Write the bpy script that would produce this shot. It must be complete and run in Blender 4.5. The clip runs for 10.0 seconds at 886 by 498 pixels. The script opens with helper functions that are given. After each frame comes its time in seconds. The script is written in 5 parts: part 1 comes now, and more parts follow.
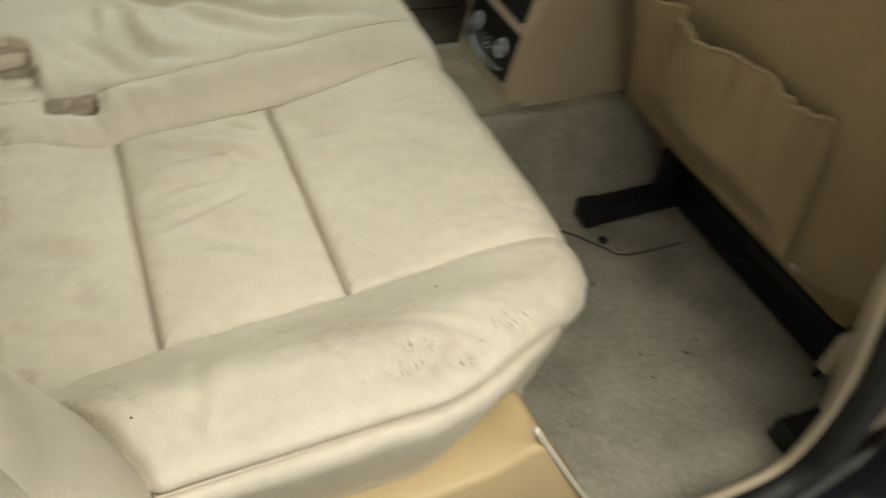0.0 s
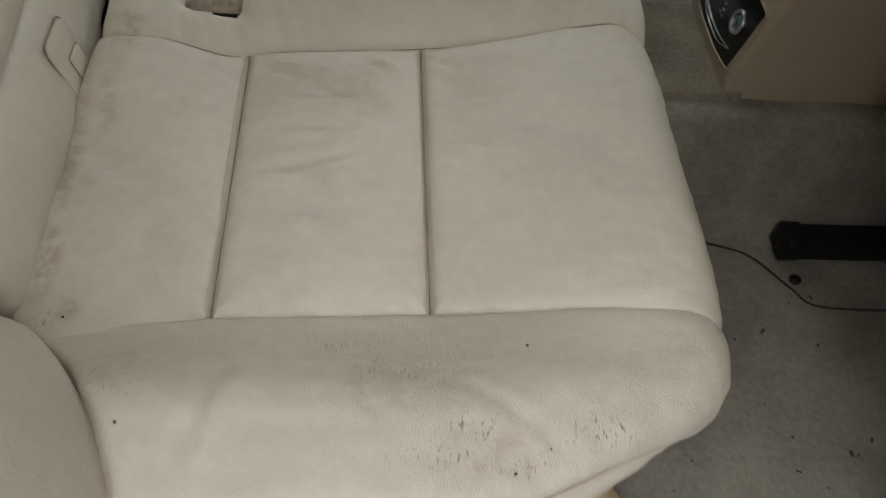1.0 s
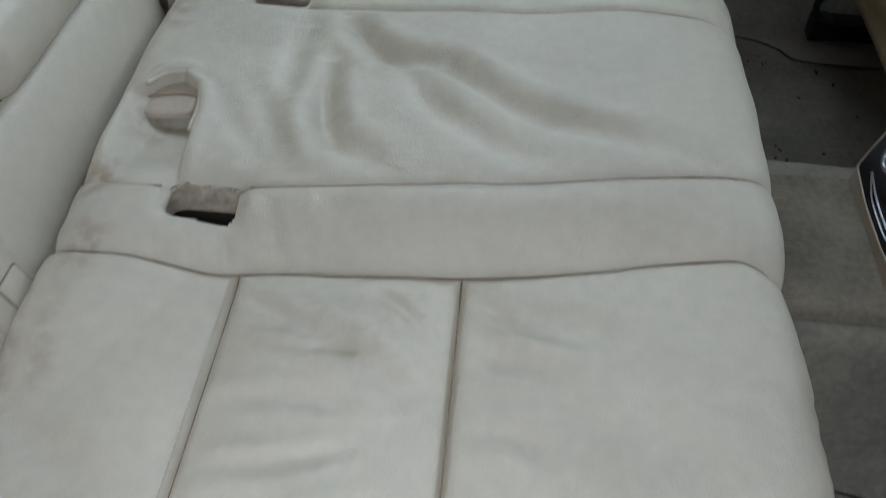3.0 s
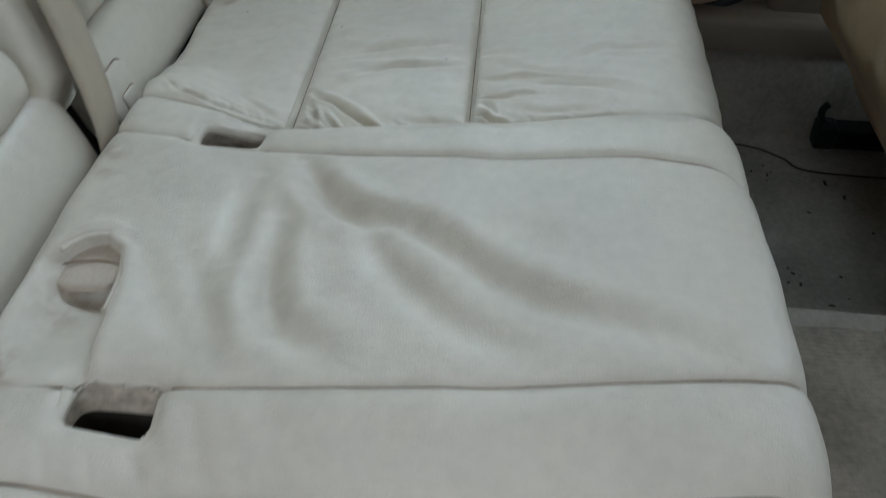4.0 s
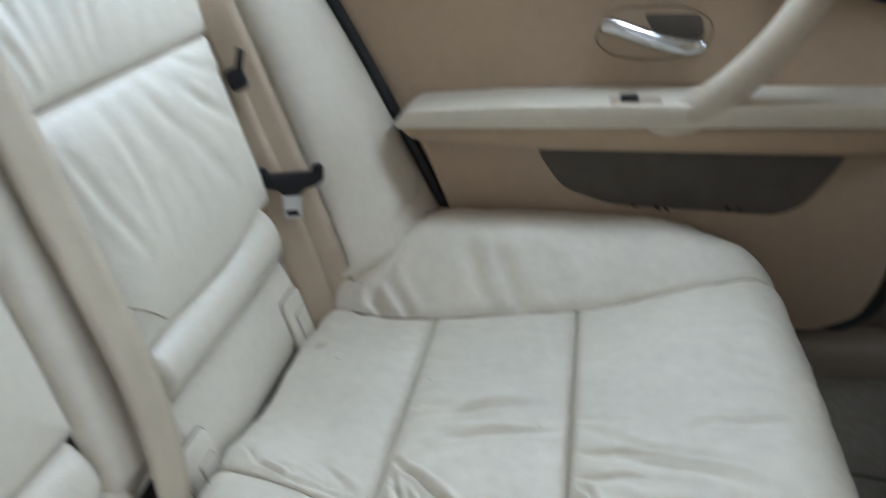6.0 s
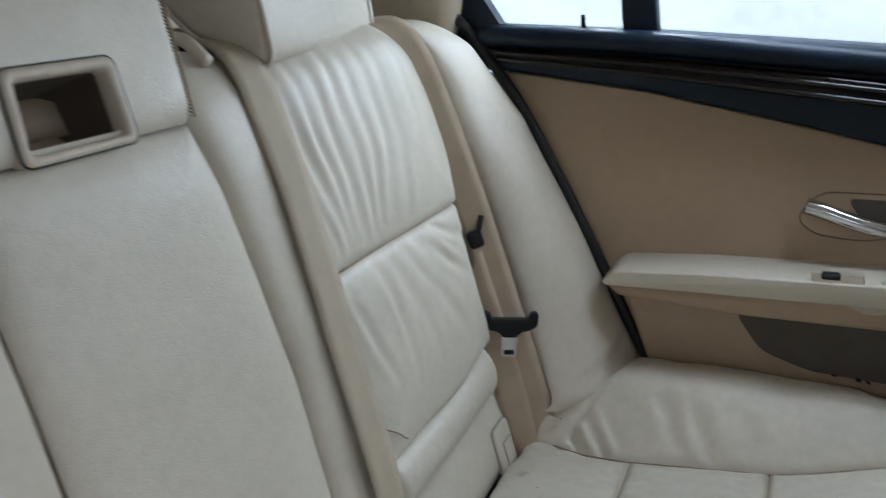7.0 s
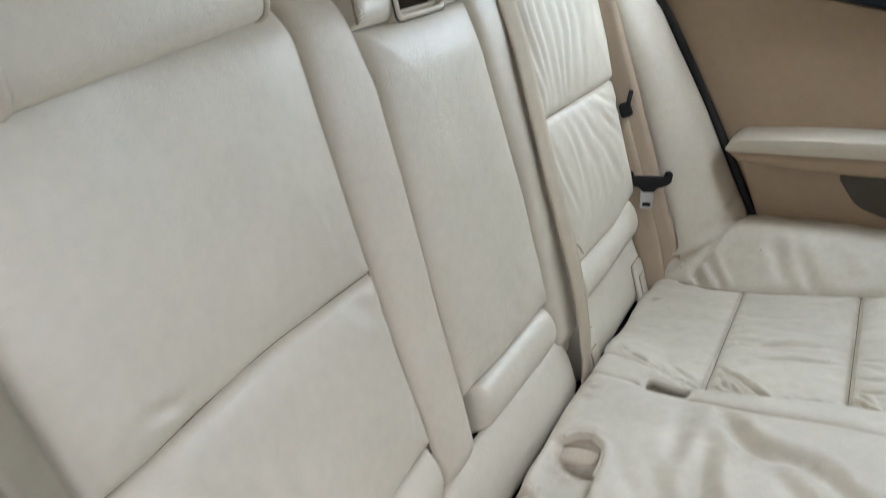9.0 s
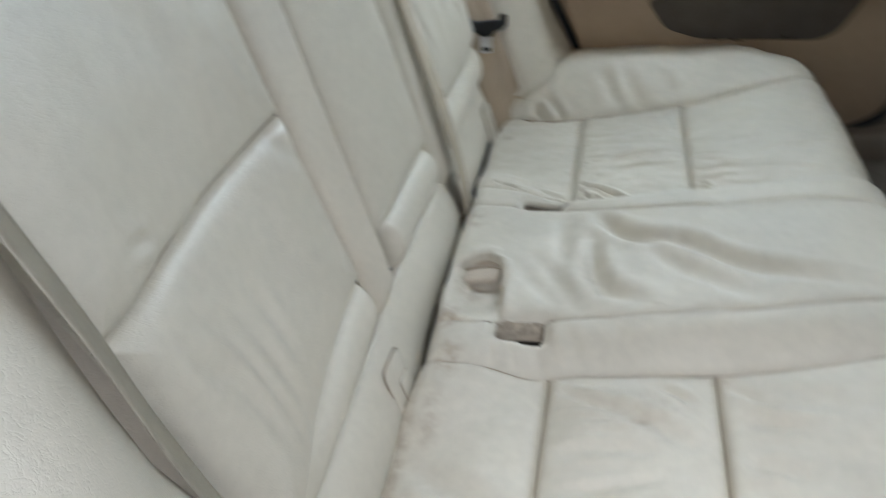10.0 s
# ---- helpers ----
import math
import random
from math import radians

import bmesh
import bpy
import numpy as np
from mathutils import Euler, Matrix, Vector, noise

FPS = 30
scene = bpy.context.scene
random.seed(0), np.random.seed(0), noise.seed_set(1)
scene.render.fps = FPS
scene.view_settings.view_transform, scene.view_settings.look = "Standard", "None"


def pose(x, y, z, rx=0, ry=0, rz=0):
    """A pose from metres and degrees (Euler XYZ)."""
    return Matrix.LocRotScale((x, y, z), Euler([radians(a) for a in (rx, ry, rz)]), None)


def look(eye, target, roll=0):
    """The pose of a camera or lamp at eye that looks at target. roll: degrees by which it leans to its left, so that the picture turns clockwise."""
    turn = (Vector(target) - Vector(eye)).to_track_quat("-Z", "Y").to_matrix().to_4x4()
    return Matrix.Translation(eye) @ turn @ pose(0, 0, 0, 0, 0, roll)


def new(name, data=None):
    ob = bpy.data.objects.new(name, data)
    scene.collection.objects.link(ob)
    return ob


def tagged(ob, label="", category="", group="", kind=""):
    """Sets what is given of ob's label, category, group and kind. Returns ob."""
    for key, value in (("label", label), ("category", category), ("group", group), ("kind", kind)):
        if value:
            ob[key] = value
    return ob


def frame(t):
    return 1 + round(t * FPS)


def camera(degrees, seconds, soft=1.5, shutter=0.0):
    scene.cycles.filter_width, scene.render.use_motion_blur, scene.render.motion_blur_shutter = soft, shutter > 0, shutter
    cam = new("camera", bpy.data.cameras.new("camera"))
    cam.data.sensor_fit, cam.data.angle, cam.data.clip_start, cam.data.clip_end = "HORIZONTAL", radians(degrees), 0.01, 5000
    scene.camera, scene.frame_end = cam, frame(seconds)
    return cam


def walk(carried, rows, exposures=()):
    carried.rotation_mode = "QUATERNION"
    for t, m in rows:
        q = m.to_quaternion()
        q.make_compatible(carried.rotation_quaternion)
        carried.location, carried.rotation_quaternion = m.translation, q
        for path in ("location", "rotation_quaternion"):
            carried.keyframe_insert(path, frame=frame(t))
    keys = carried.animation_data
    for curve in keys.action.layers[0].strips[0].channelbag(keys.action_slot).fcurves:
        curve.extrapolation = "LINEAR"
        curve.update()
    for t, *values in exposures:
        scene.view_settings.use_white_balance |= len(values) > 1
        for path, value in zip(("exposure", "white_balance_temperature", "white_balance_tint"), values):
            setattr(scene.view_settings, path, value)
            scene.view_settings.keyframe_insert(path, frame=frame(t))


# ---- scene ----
cam = camera(61.2, 10.0, soft=0.7, shutter=0.5)
PATH = [
    (0, (-0.169, -0.951, 1.177), (0.548, 0.263, -0.241), 9.8),
    (0.1, (-0.151, -0.919, 1.182), (0.465, 0.286, -0.288), 10.5),
    (0.3, (-0.123, -0.874, 1.15), (0.35, 0.31, -0.375), 11.5),
    (0.5, (-0.1, -0.84, 1.124), (0.288, 0.308, -0.468), 12.6),
    (1, (-0.056, -0.799, 1.144), (0.158, 0.324, -0.497), 10.2),
    (1.5, (-0.034, -0.723, 1.127), (0.058, 0.406, -0.521), 6.4),
    (2, (-0.033, -0.656, 1.113), (-0.021, 0.473, -0.538), 4.4),
    (2.2, (-0.021, -0.629, 1.112), (-0.056, 0.494, -0.543), 3.0),
    (3.5, (0.013, -0.459, 1.064), (-0.09, 0.869, -0.428), 1.6),
    (4, (0.02, -0.385, 1.061), (-0.08, 0.987, -0.391), 1.1),
    (4.5, (0.036, -0.313, 1.063), (-0.069, 1.126, -0.323), -0.4),
    (5, (0.026, -0.257, 1.071), (-0.094, 1.285, -0.198), -1.7),
    (5.5, (0.032, -0.227, 1.072), (-0.112, 1.383, -0.106), -2.2),
    (5.8, (0.032, -0.245, 1.098), (-0.25, 1.432, 0.045), -3.4),
    (6, (0.01, -0.269, 1.129), (-0.37, 1.455, 0.189), -3.6),
    (6.2, (0.004, -0.289, 1.165), (-0.492, 1.443, 0.296), -4.1),
    (7.5, (0.012, -0.455, 1.247), (-0.963, 1.19, 0.657), -4.4),
    (8, (0.006, -0.551, 1.256), (-1.028, 1.048, 0.643), -4.8),
    (8.5, (-0.008, -0.651, 1.255), (-1.025, 0.921, 0.551), -4.7),
    (9, (-0.02, -0.721, 1.242), (-0.974, 0.835, 0.425), -5.2),
    (9.5, (-0.052, -0.77, 1.223), (-0.924, 0.753, 0.263), -6.3),
    (9.8, (-0.079, -0.794, 1.204), (-0.752, 0.765, 0.174), -6.5),
    (10, (-0.102, -0.813, 1.196), (-0.563, 0.799, 0.106), -7.4),
]
EXPOSURES = [(0.0, -0.22, 7150, 0), (0.4, -0.76, 7080, 6), (0.9, -0.96, 6450, 6), (1.5, -0.80, 5860, 5), (2.2, -0.70, 5640, 5), (3.5, -0.52, 5310, 4), (4.0, -0.45, 5310, 4), (5.0, -0.24, 5340, 5), (5.5, -0.13, 5370, 7), (6.0, 0.02, 5350, 7), (7.5, -0.70, 5640, 9), (8.0, -0.54, 5790, 9), (8.5, -0.19, 5900, 10), (9.0, 0.02, 5760, 9), (9.5, 0.06, 5660, 8), (10.0, -0.12, 5560, 5)]
walk(cam, [(t, look(eye, target, roll)) for t, eye, target, roll in PATH], EXPOSURES)

# ---- sky, sun ----
world = bpy.data.worlds.new("overcast_sky")
scene.world = world
world.use_nodes = True
wn = world.node_tree.nodes
sky = wn.new("ShaderNodeTexSky")
sky.sky_type = "NISHITA"
sky.sun_disc = False
sky.sun_elevation, sky.sun_rotation = radians(48), radians(200)
sky.air_density, sky.dust_density = 1.0, 4.0
desat = wn.new("ShaderNodeHueSaturation")
desat.inputs["Saturation"].default_value = 0.35
world.node_tree.links.new(sky.outputs[0], desat.inputs["Color"])
world.node_tree.links.new(desat.outputs[0], wn["Background"].inputs["Color"])
wn["Background"].inputs["Strength"].default_value = 0.05
sun = new("sun", bpy.data.lights.new("sun", "SUN"))
sun.data.energy, sun.data.angle, sun.data.color = 0.9, radians(40), (1.0, 0.97, 0.93)
sun.matrix_world = look((0, 0, 0), (0.25, 0.45, -1.0))


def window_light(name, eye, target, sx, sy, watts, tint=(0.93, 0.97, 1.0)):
    """An added area lamp that stands in for sky light entering by an opening of the car."""
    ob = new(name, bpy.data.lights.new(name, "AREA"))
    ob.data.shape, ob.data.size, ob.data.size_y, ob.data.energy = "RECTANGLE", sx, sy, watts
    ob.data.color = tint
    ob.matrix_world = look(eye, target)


window_light("windscreen_light", (1.28, 0.20, 1.24), (-0.1, 0.15, 0.75), 0.95, 0.30, 9.3, (0.91, 0.968, 1.0))
window_light("rear_window_light", (-0.92, 0.0, 1.36), (0.1, 0.05, 0.95), 1.0, 0.18, 0.5)
window_light("door_window_light", (-0.06, 0.725, 1.33), (-0.30, 0.25, 0.85), 0.60, 0.10, 7.2, (0.91, 0.968, 1.0))
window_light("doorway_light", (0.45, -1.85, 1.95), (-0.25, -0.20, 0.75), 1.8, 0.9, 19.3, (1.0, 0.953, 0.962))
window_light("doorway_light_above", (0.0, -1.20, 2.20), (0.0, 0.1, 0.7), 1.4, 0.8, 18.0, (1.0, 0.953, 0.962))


# ---- materials ----
def material(name, col, rough=0.5, metal=0.0, var=0.12, scale=6.0, col2=None, bump=0.0, bump_scale=300.0, kind="noise", spec=0.5, coat=0.0,
             bump2=0.0, bump2_scale=60.0, tint_spots=()):
    m = bpy.data.materials.new(name)
    m.use_nodes = True
    nt = m.node_tree
    N, L = nt.nodes, nt.links
    b = N["Principled BSDF"]
    b.inputs["Roughness"].default_value = rough
    b.inputs["Metallic"].default_value = metal
    b.inputs["Specular IOR Level"].default_value = spec
    b.inputs["Coat Weight"].default_value = coat
    tc = N.new("ShaderNodeTexCoord")
    n1 = N.new("ShaderNodeTexNoise")
    n1.inputs["Scale"].default_value = scale
    n1.inputs["Detail"].default_value = 5
    L.new(tc.outputs["Object"], n1.inputs["Vector"])
    n2 = N.new("ShaderNodeTexNoise")
    n2.inputs["Scale"].default_value = scale * 12
    n2.inputs["Detail"].default_value = 3
    L.new(tc.outputs["Object"], n2.inputs["Vector"])
    mix = N.new("ShaderNodeMix")
    mix.data_type = "FLOAT"
    mix.inputs[0].default_value = 0.35
    L.new(n1.outputs[0], mix.inputs[2])
    L.new(n2.outputs[0], mix.inputs[3])
    ramp = N.new("ShaderNodeValToRGB")
    a = np.array(col)
    lo = np.array(col2) if col2 is not None else a * (1 - var)
    hi = np.minimum(a * (1 + var * 0.5), 1)
    ramp.color_ramp.elements[0].position, ramp.color_ramp.elements[0].color = 0.3, (*lo, 1)
    ramp.color_ramp.elements[1].position, ramp.color_ramp.elements[1].color = 0.65, (*hi, 1)
    L.new(mix.outputs[0], ramp.inputs[0])
    colour = ramp.outputs[0]
    for (cx, cy, cz), (rx, ry), amount, crack in tint_spots:
        sub = N.new("ShaderNodeVectorMath")
        sub.operation = "SUBTRACT"
        L.new(tc.outputs["Object"], sub.inputs[0])
        sub.inputs[1].default_value = (cx, cy, cz)
        mul = N.new("ShaderNodeVectorMath")
        mul.operation = "MULTIPLY"
        L.new(sub.outputs[0], mul.inputs[0])
        mul.inputs[1].default_value = (1 / rx, 1 / ry, 12)
        ln = N.new("ShaderNodeVectorMath")
        ln.operation = "LENGTH"
        L.new(mul.outputs[0], ln.inputs[0])
        near = N.new("ShaderNodeMapRange")
        near.interpolation_type = "SMOOTHSTEP"
        near.inputs["From Min"].default_value, near.inputs["From Max"].default_value = 1.0, 0.2
        near.inputs["To Max"].default_value = amount
        L.new(ln.outputs["Value"], near.inputs["Value"])
        if crack:
            pat = N.new("ShaderNodeTexNoise")
            pat.inputs["Scale"].default_value, pat.inputs["Detail"].default_value, pat.inputs["Distortion"].default_value = 1.0, 3, 0.6
            cells, lo_, hi_ = pat.outputs[0], 0.55, 0.66
        else:
            pat = N.new("ShaderNodeTexNoise")
            pat.inputs["Scale"].default_value, pat.inputs["Detail"].default_value = 75, 7
            cells, lo_, hi_ = pat.outputs[0], 0.38, 0.64
        if crack:
            stretch = N.new("ShaderNodeVectorMath")
            stretch.operation = "MULTIPLY"
            L.new(tc.outputs["Object"], stretch.inputs[0])
            stretch.inputs[1].default_value = (430, 170, 170)
            L.new(stretch.outputs[0], pat.inputs["Vector"])
        else:
            L.new(tc.outputs["Object"], pat.inputs["Vector"])
        cut = N.new("ShaderNodeMapRange")
        cut.interpolation_type = "SMOOTHSTEP"
        cut.inputs["From Min"].default_value, cut.inputs["From Max"].default_value = lo_, hi_
        L.new(cells, cut.inputs["Value"])
        both = N.new("ShaderNodeMath")
        both.operation = "MULTIPLY"
        L.new(near.outputs[0], both.inputs[0])
        L.new(cut.outputs[0], both.inputs[1])
        fac = both.outputs[0]
        if crack:
            gap = N.new("ShaderNodeTexNoise")
            gap.inputs["Scale"].default_value, gap.inputs["Detail"].default_value = 90, 4
            L.new(tc.outputs["Object"], gap.inputs["Vector"])
            gm = N.new("ShaderNodeMapRange")
            gm.inputs["From Min"].default_value, gm.inputs["From Max"].default_value = 0.40, 0.56
            L.new(gap.outputs[0], gm.inputs["Value"])
            b3 = N.new("ShaderNodeMath")
            b3.operation = "MULTIPLY"
            L.new(fac, b3.inputs[0])
            L.new(gm.outputs[0], b3.inputs[1])
            fac = b3.outputs[0]
        mc = N.new("ShaderNodeMix")
        mc.data_type = "RGBA"
        L.new(fac, mc.inputs[0])
        L.new(colour, mc.inputs[6])
        mc.inputs[7].default_value = (0.13, 0.085, 0.05, 1) if crack else (0.32, 0.235, 0.155, 1)
        colour = mc.outputs[2]
    L.new(colour, b.inputs["Base Color"])
    if bump > 0:
        if kind == "leather":
            t = N.new("ShaderNodeTexVoronoi")
            t.feature = "DISTANCE_TO_EDGE"
            warp = N.new("ShaderNodeTexNoise")
            warp.inputs["Scale"].default_value = bump_scale * 0.6
            L.new(tc.outputs["Object"], warp.inputs["Vector"])
            add = N.new("ShaderNodeVectorMath")
            add.operation = "MULTIPLY_ADD"
            L.new(warp.outputs["Color"], add.inputs[0])
            add.inputs[1].default_value = (0.0016, 0.0016, 0.0016)
            L.new(tc.outputs["Object"], add.inputs[2])
            L.new(add.outputs[0], t.inputs["Vector"])
            t.inputs["Scale"].default_value = bump_scale
            clamp = N.new("ShaderNodeMath")
            clamp.operation = "MINIMUM"
            clamp.inputs[1].default_value = 0.25
            L.new(t.outputs["Distance"], clamp.inputs[0])
            src = clamp.outputs[0]
        else:
            t = N.new("ShaderNodeTexNoise")
            t.inputs["Scale"].default_value = bump_scale
            t.inputs["Detail"].default_value = 4
            L.new(tc.outputs["Object"], t.inputs["Vector"])
            src = t.outputs[0]
        bp = N.new("ShaderNodeBump")
        bp.inputs["Strength"].default_value = bump
        bp.inputs["Distance"].default_value = 0.0006 if kind == "leather" else 0.002
        L.new(src, bp.inputs["Height"])
        last = bp
        if bump2 > 0:
            t2 = N.new("ShaderNodeTexNoise")
            t2.inputs["Scale"].default_value = bump2_scale
            t2.inputs["Detail"].default_value = 3
            L.new(tc.outputs["Object"], t2.inputs["Vector"])
            b2 = N.new("ShaderNodeBump")
            b2.inputs["Strength"].default_value = bump2
            b2.inputs["Distance"].default_value = 0.004
            L.new(t2.outputs[0], b2.inputs["Height"])
            L.new(bp.outputs[0], b2.inputs["Normal"])
            last = b2
        if kind == "leather" and bump2 > 0:
            t3 = N.new("ShaderNodeTexNoise")
            t3.inputs["Scale"].default_value, t3.inputs["Detail"].default_value, t3.inputs["Distortion"].default_value = 130, 3, 0.8
            L.new(tc.outputs["Object"], t3.inputs["Vector"])
            ridge = N.new("ShaderNodeMath")
            ridge.operation = "SUBTRACT"
            L.new(t3.outputs[0], ridge.inputs[0])
            ridge.inputs[1].default_value = 0.5
            bent = N.new("ShaderNodeMath")
            bent.operation = "ABSOLUTE"
            L.new(ridge.outputs[0], bent.inputs[0])
            fine = N.new("ShaderNodeMapRange")
            fine.inputs["From Max"].default_value = 0.06
            L.new(bent.outputs[0], fine.inputs["Value"])
            b4 = N.new("ShaderNodeBump")
            b4.inputs["Strength"].default_value = 0.20
            b4.inputs["Distance"].default_value = 0.0011
            L.new(fine.outputs[0], b4.inputs["Height"])
            L.new(last.outputs[0], b4.inputs["Normal"])
            last = b4
        L.new(last.outputs[0], b.inputs["Normal"])
    return m


LEATHER = material("cream_leather", (0.60, 0.548, 0.448), 0.36, var=0.10, scale=7, bump=0.42, bump_scale=480, kind="leather", bump2=0.12, bump2_scale=45)
STAINS_AND_SHADE = [((-0.067, -0.547, 0.645), (0.034, 0.012), 0.8, True), ((-0.030, -0.575, 0.655), (0.062, 0.024), 0.7, True), ((0.018, -0.624, 0.665), (0.022, 0.028), 1.0, True),
          ((0.100, -0.628, 0.67), (0.052, 0.018), 0.9, True), ((0.050, -0.648, 0.67), (0.026, 0.018), 0.8, True), ((-0.007, -0.640, 0.665), (0.048, 0.018), 0.8, True), ((-0.220, -0.585, 0.655), (0.052, 0.042), 0.45, True),
          ((-0.315, -0.446, 0.600), (0.014, 0.050), 0.60, False), ((-0.322, -0.330, 0.600), (0.014, 0.200), 0.42, False), ((-0.302, -0.130, 0.625), (0.026, 0.040), 0.75, False), ((-0.308, -0.500, 0.640), (0.018, 0.022), 0.9, True), ((-0.290, -0.195, 0.625), (0.026, 0.040), 0.55, False), ((-0.296, -0.270, 0.620), (0.016, 0.060), 0.35, False), ((-0.306, 0.090, 0.640), (0.026, 0.040), 0.5, False),
          ((-0.290, -0.490, 0.60), (0.016, 0.014), 0.55, False), ((-0.025, -0.590, 0.66), (0.10, 0.055), 0.28, False), ((0.030, -0.640, 0.665), (0.06, 0.035), 0.35, False),
          ((-0.285, -0.045, 0.63), (0.034, 0.050), 0.50, False), ((-0.310, 0.445, 0.59), (0.014, 0.014), 0.6, False), ((-0.080, -0.250, 0.62), (0.10, 0.05), 0.16, False),
          ((-0.055, 0.020, 0.66), (0.09, 0.035), 0.18, False), ((-0.230, -0.560, 0.65), (0.07, 0.05), 0.22, False)]
SEAT_LEATHER = material("worn_cream_leather", (0.60, 0.548, 0.448), 0.34, var=0.13, scale=7, bump=1.25, bump_scale=480, kind="leather", bump2=0.14, bump2_scale=45, tint_spots=STAINS_AND_SHADE)
LEATHER_TAN = material("beige_leather_trim", (0.555, 0.485, 0.385), 0.48, var=0.10, scale=9, bump=0.3, bump_scale=520, kind="leather", bump2=0.1, bump2_scale=45)
BORDER = material("border_leather", (0.59, 0.528, 0.428), 0.48, var=0.10, scale=9, bump=0.3, bump_scale=480, kind="leather", bump2=0.1, bump2_scale=45)
SEATBACK = material("tan_seatback_leather", (0.345, 0.258, 0.150), 0.5, var=0.15, scale=6, bump=0.3, bump_scale=420, kind="leather", bump2=0.15)
DOORTAN = material("tan_door_vinyl", (0.41, 0.305, 0.202), 0.55, var=0.10, scale=5, bump=0.25, bump_scale=700, kind="leather")
TRIM = material("beige_plastic_trim", (0.37, 0.30, 0.215), 0.5, var=0.06, scale=8, bump=0.15, bump_scale=900)
CARPET = material("beige_carpet", (0.235, 0.205, 0.158), 0.95, var=0.5, scale=11, bump=0.9, bump_scale=500, spec=0.1, bump2=0.4, bump2_scale=90)
CARPET_EDGE_SHADE = material("carpet_edge_shadow", (0.055, 0.046, 0.035), 0.95, var=0.5, scale=60, bump=0.8, bump_scale=500, spec=0.1)
CARPET_DARK = material("grey_floor_carpet", (0.262, 0.238, 0.195), 0.95, var=0.4, scale=10, bump=0.9, bump_scale=500, spec=0.1, bump2=0.4, bump2_scale=70)
WEB_LIT = material("pale_belt_webbing_lit", (0.425, 0.36, 0.265), 0.7, var=0.08, scale=30, bump=0.4, bump_scale=1500, spec=0.25)
WEB = material("beige_belt_webbing", (0.43, 0.345, 0.25), 0.7, var=0.08, scale=30, bump=0.4, bump_scale=1500, spec=0.25)
WEB_SKYLIT = material("olive_grey_belt_webbing_skylit", (0.36, 0.32, 0.25), 0.75, var=0.10, scale=30, bump=0.4, bump_scale=1500, spec=0.2)
BLACK = material("black_plastic", (0.007, 0.007, 0.008), 0.45, var=0.3, scale=20, bump=0.1, bump_scale=900, spec=0.3)
NAVY = material("dark_soft_dash_vinyl", (0.0035, 0.010, 0.022), 0.40, var=0.25, scale=15, bump=0.2, bump_scale=700, kind="leather", spec=0.28)
RUBBER = material("black_rubber_seal", (0.008, 0.008, 0.008), 0.6, var=0.3, scale=20)
GLOSS = material("black_gloss_panel", (0.006, 0.006, 0.007), 0.12, var=0.2, scale=10)
STEEL = material("brushed_steel", (0.55, 0.55, 0.56), 0.28, metal=1.0, var=0.1, scale=40)
CHROME = material("satin_chrome", (0.68, 0.69, 0.7), 0.16, metal=1.0, var=0.05, scale=40)
SPEAKER = material("dark_speaker_cloth", (0.12, 0.105, 0.088), 0.9, var=0.15, scale=30, bump=0.5, bump_scale=1400, spec=0.2)
WOOD = material("dark_gloss_wood_trim", (0.006, 0.0035, 0.003), 0.05, var=0.7, scale=14, spec=0.14)
HIGHLIGHT_WOOD = material("highlight_ridge_wood", (0.008, 0.005, 0.004), 0.06, var=0.7, scale=14, spec=0.5)
HEADLINER = material("beige_headliner_cloth", (0.52, 0.46, 0.38), 0.95, var=0.05, scale=10, bump=0.2, bump_scale=600)
GRUBBY = material("grubby_beige_leather", (0.52, 0.45, 0.36), 0.6, var=0.18, scale=25, bump=0.2, bump_scale=500, spec=0.2)
FELT = material("worn_felt_lining", (0.45, 0.385, 0.30), 0.95, var=0.5, scale=120, bump=0.8, bump_scale=500, spec=0.1)
ARCH = material("yellow_tan_plastic", (0.50, 0.38, 0.21), 0.5, var=0.06, scale=8, bump=0.15, bump_scale=900)
SEAM_SHADE = material("soil_and_shade_line", (0.30, 0.235, 0.165), 0.8, var=0.45, scale=60)
DEEP_SEAM_SHADE = material("deep_crease_shade_line", (0.15, 0.11, 0.075), 0.8, var=0.45, scale=60)
DIRT_AND_SHADE = material("black_dirt_and_shade", (0.03, 0.024, 0.018), 0.9, var=0.4, scale=200)
PAINT = material("dark_car_paint", (0.012, 0.014, 0.02), 0.3, var=0.1, scale=4, coat=0.6)
PLASTER = material("pale_plaster_wall", (0.88, 0.89, 0.89), 0.9, var=0.28, scale=1.1, bump=0.5, bump_scale=40)
CONCRETE = material("pale_concrete_ground", (0.40, 0.39, 0.37), 0.95, var=0.3, scale=2.0, bump=0.5, bump_scale=60)
GLASS = bpy.data.materials.new("window_glass")
GLASS.use_nodes = True
g = GLASS.node_tree.nodes["Principled BSDF"]
g.inputs["Transmission Weight"].default_value, g.inputs["Roughness"].default_value, g.inputs["IOR"].default_value = 1.0, 0.0, 1.45
g.inputs["Base Color"].default_value = (0.93, 0.97, 0.96, 1)


# ---- mesh helpers ----
def put(name, me, mat, parent=None, label="", smooth=True):
    me.materials.append(mat)
    if smooth:
        me.polygons.foreach_set("use_smooth", [True] * len(me.polygons))
    ob = new(name, me)
    if parent is not None:
        ob.parent = parent
    if label:
        ob["label"] = label
    return ob


def part(name, bm, mat, parent=None, label="", smooth=True):
    me = bpy.data.meshes.new(name)
    bmesh.ops.recalc_face_normals(bm, faces=bm.faces)
    bm.to_mesh(me)
    bm.free()
    return put(name, me, mat, parent, label, smooth)


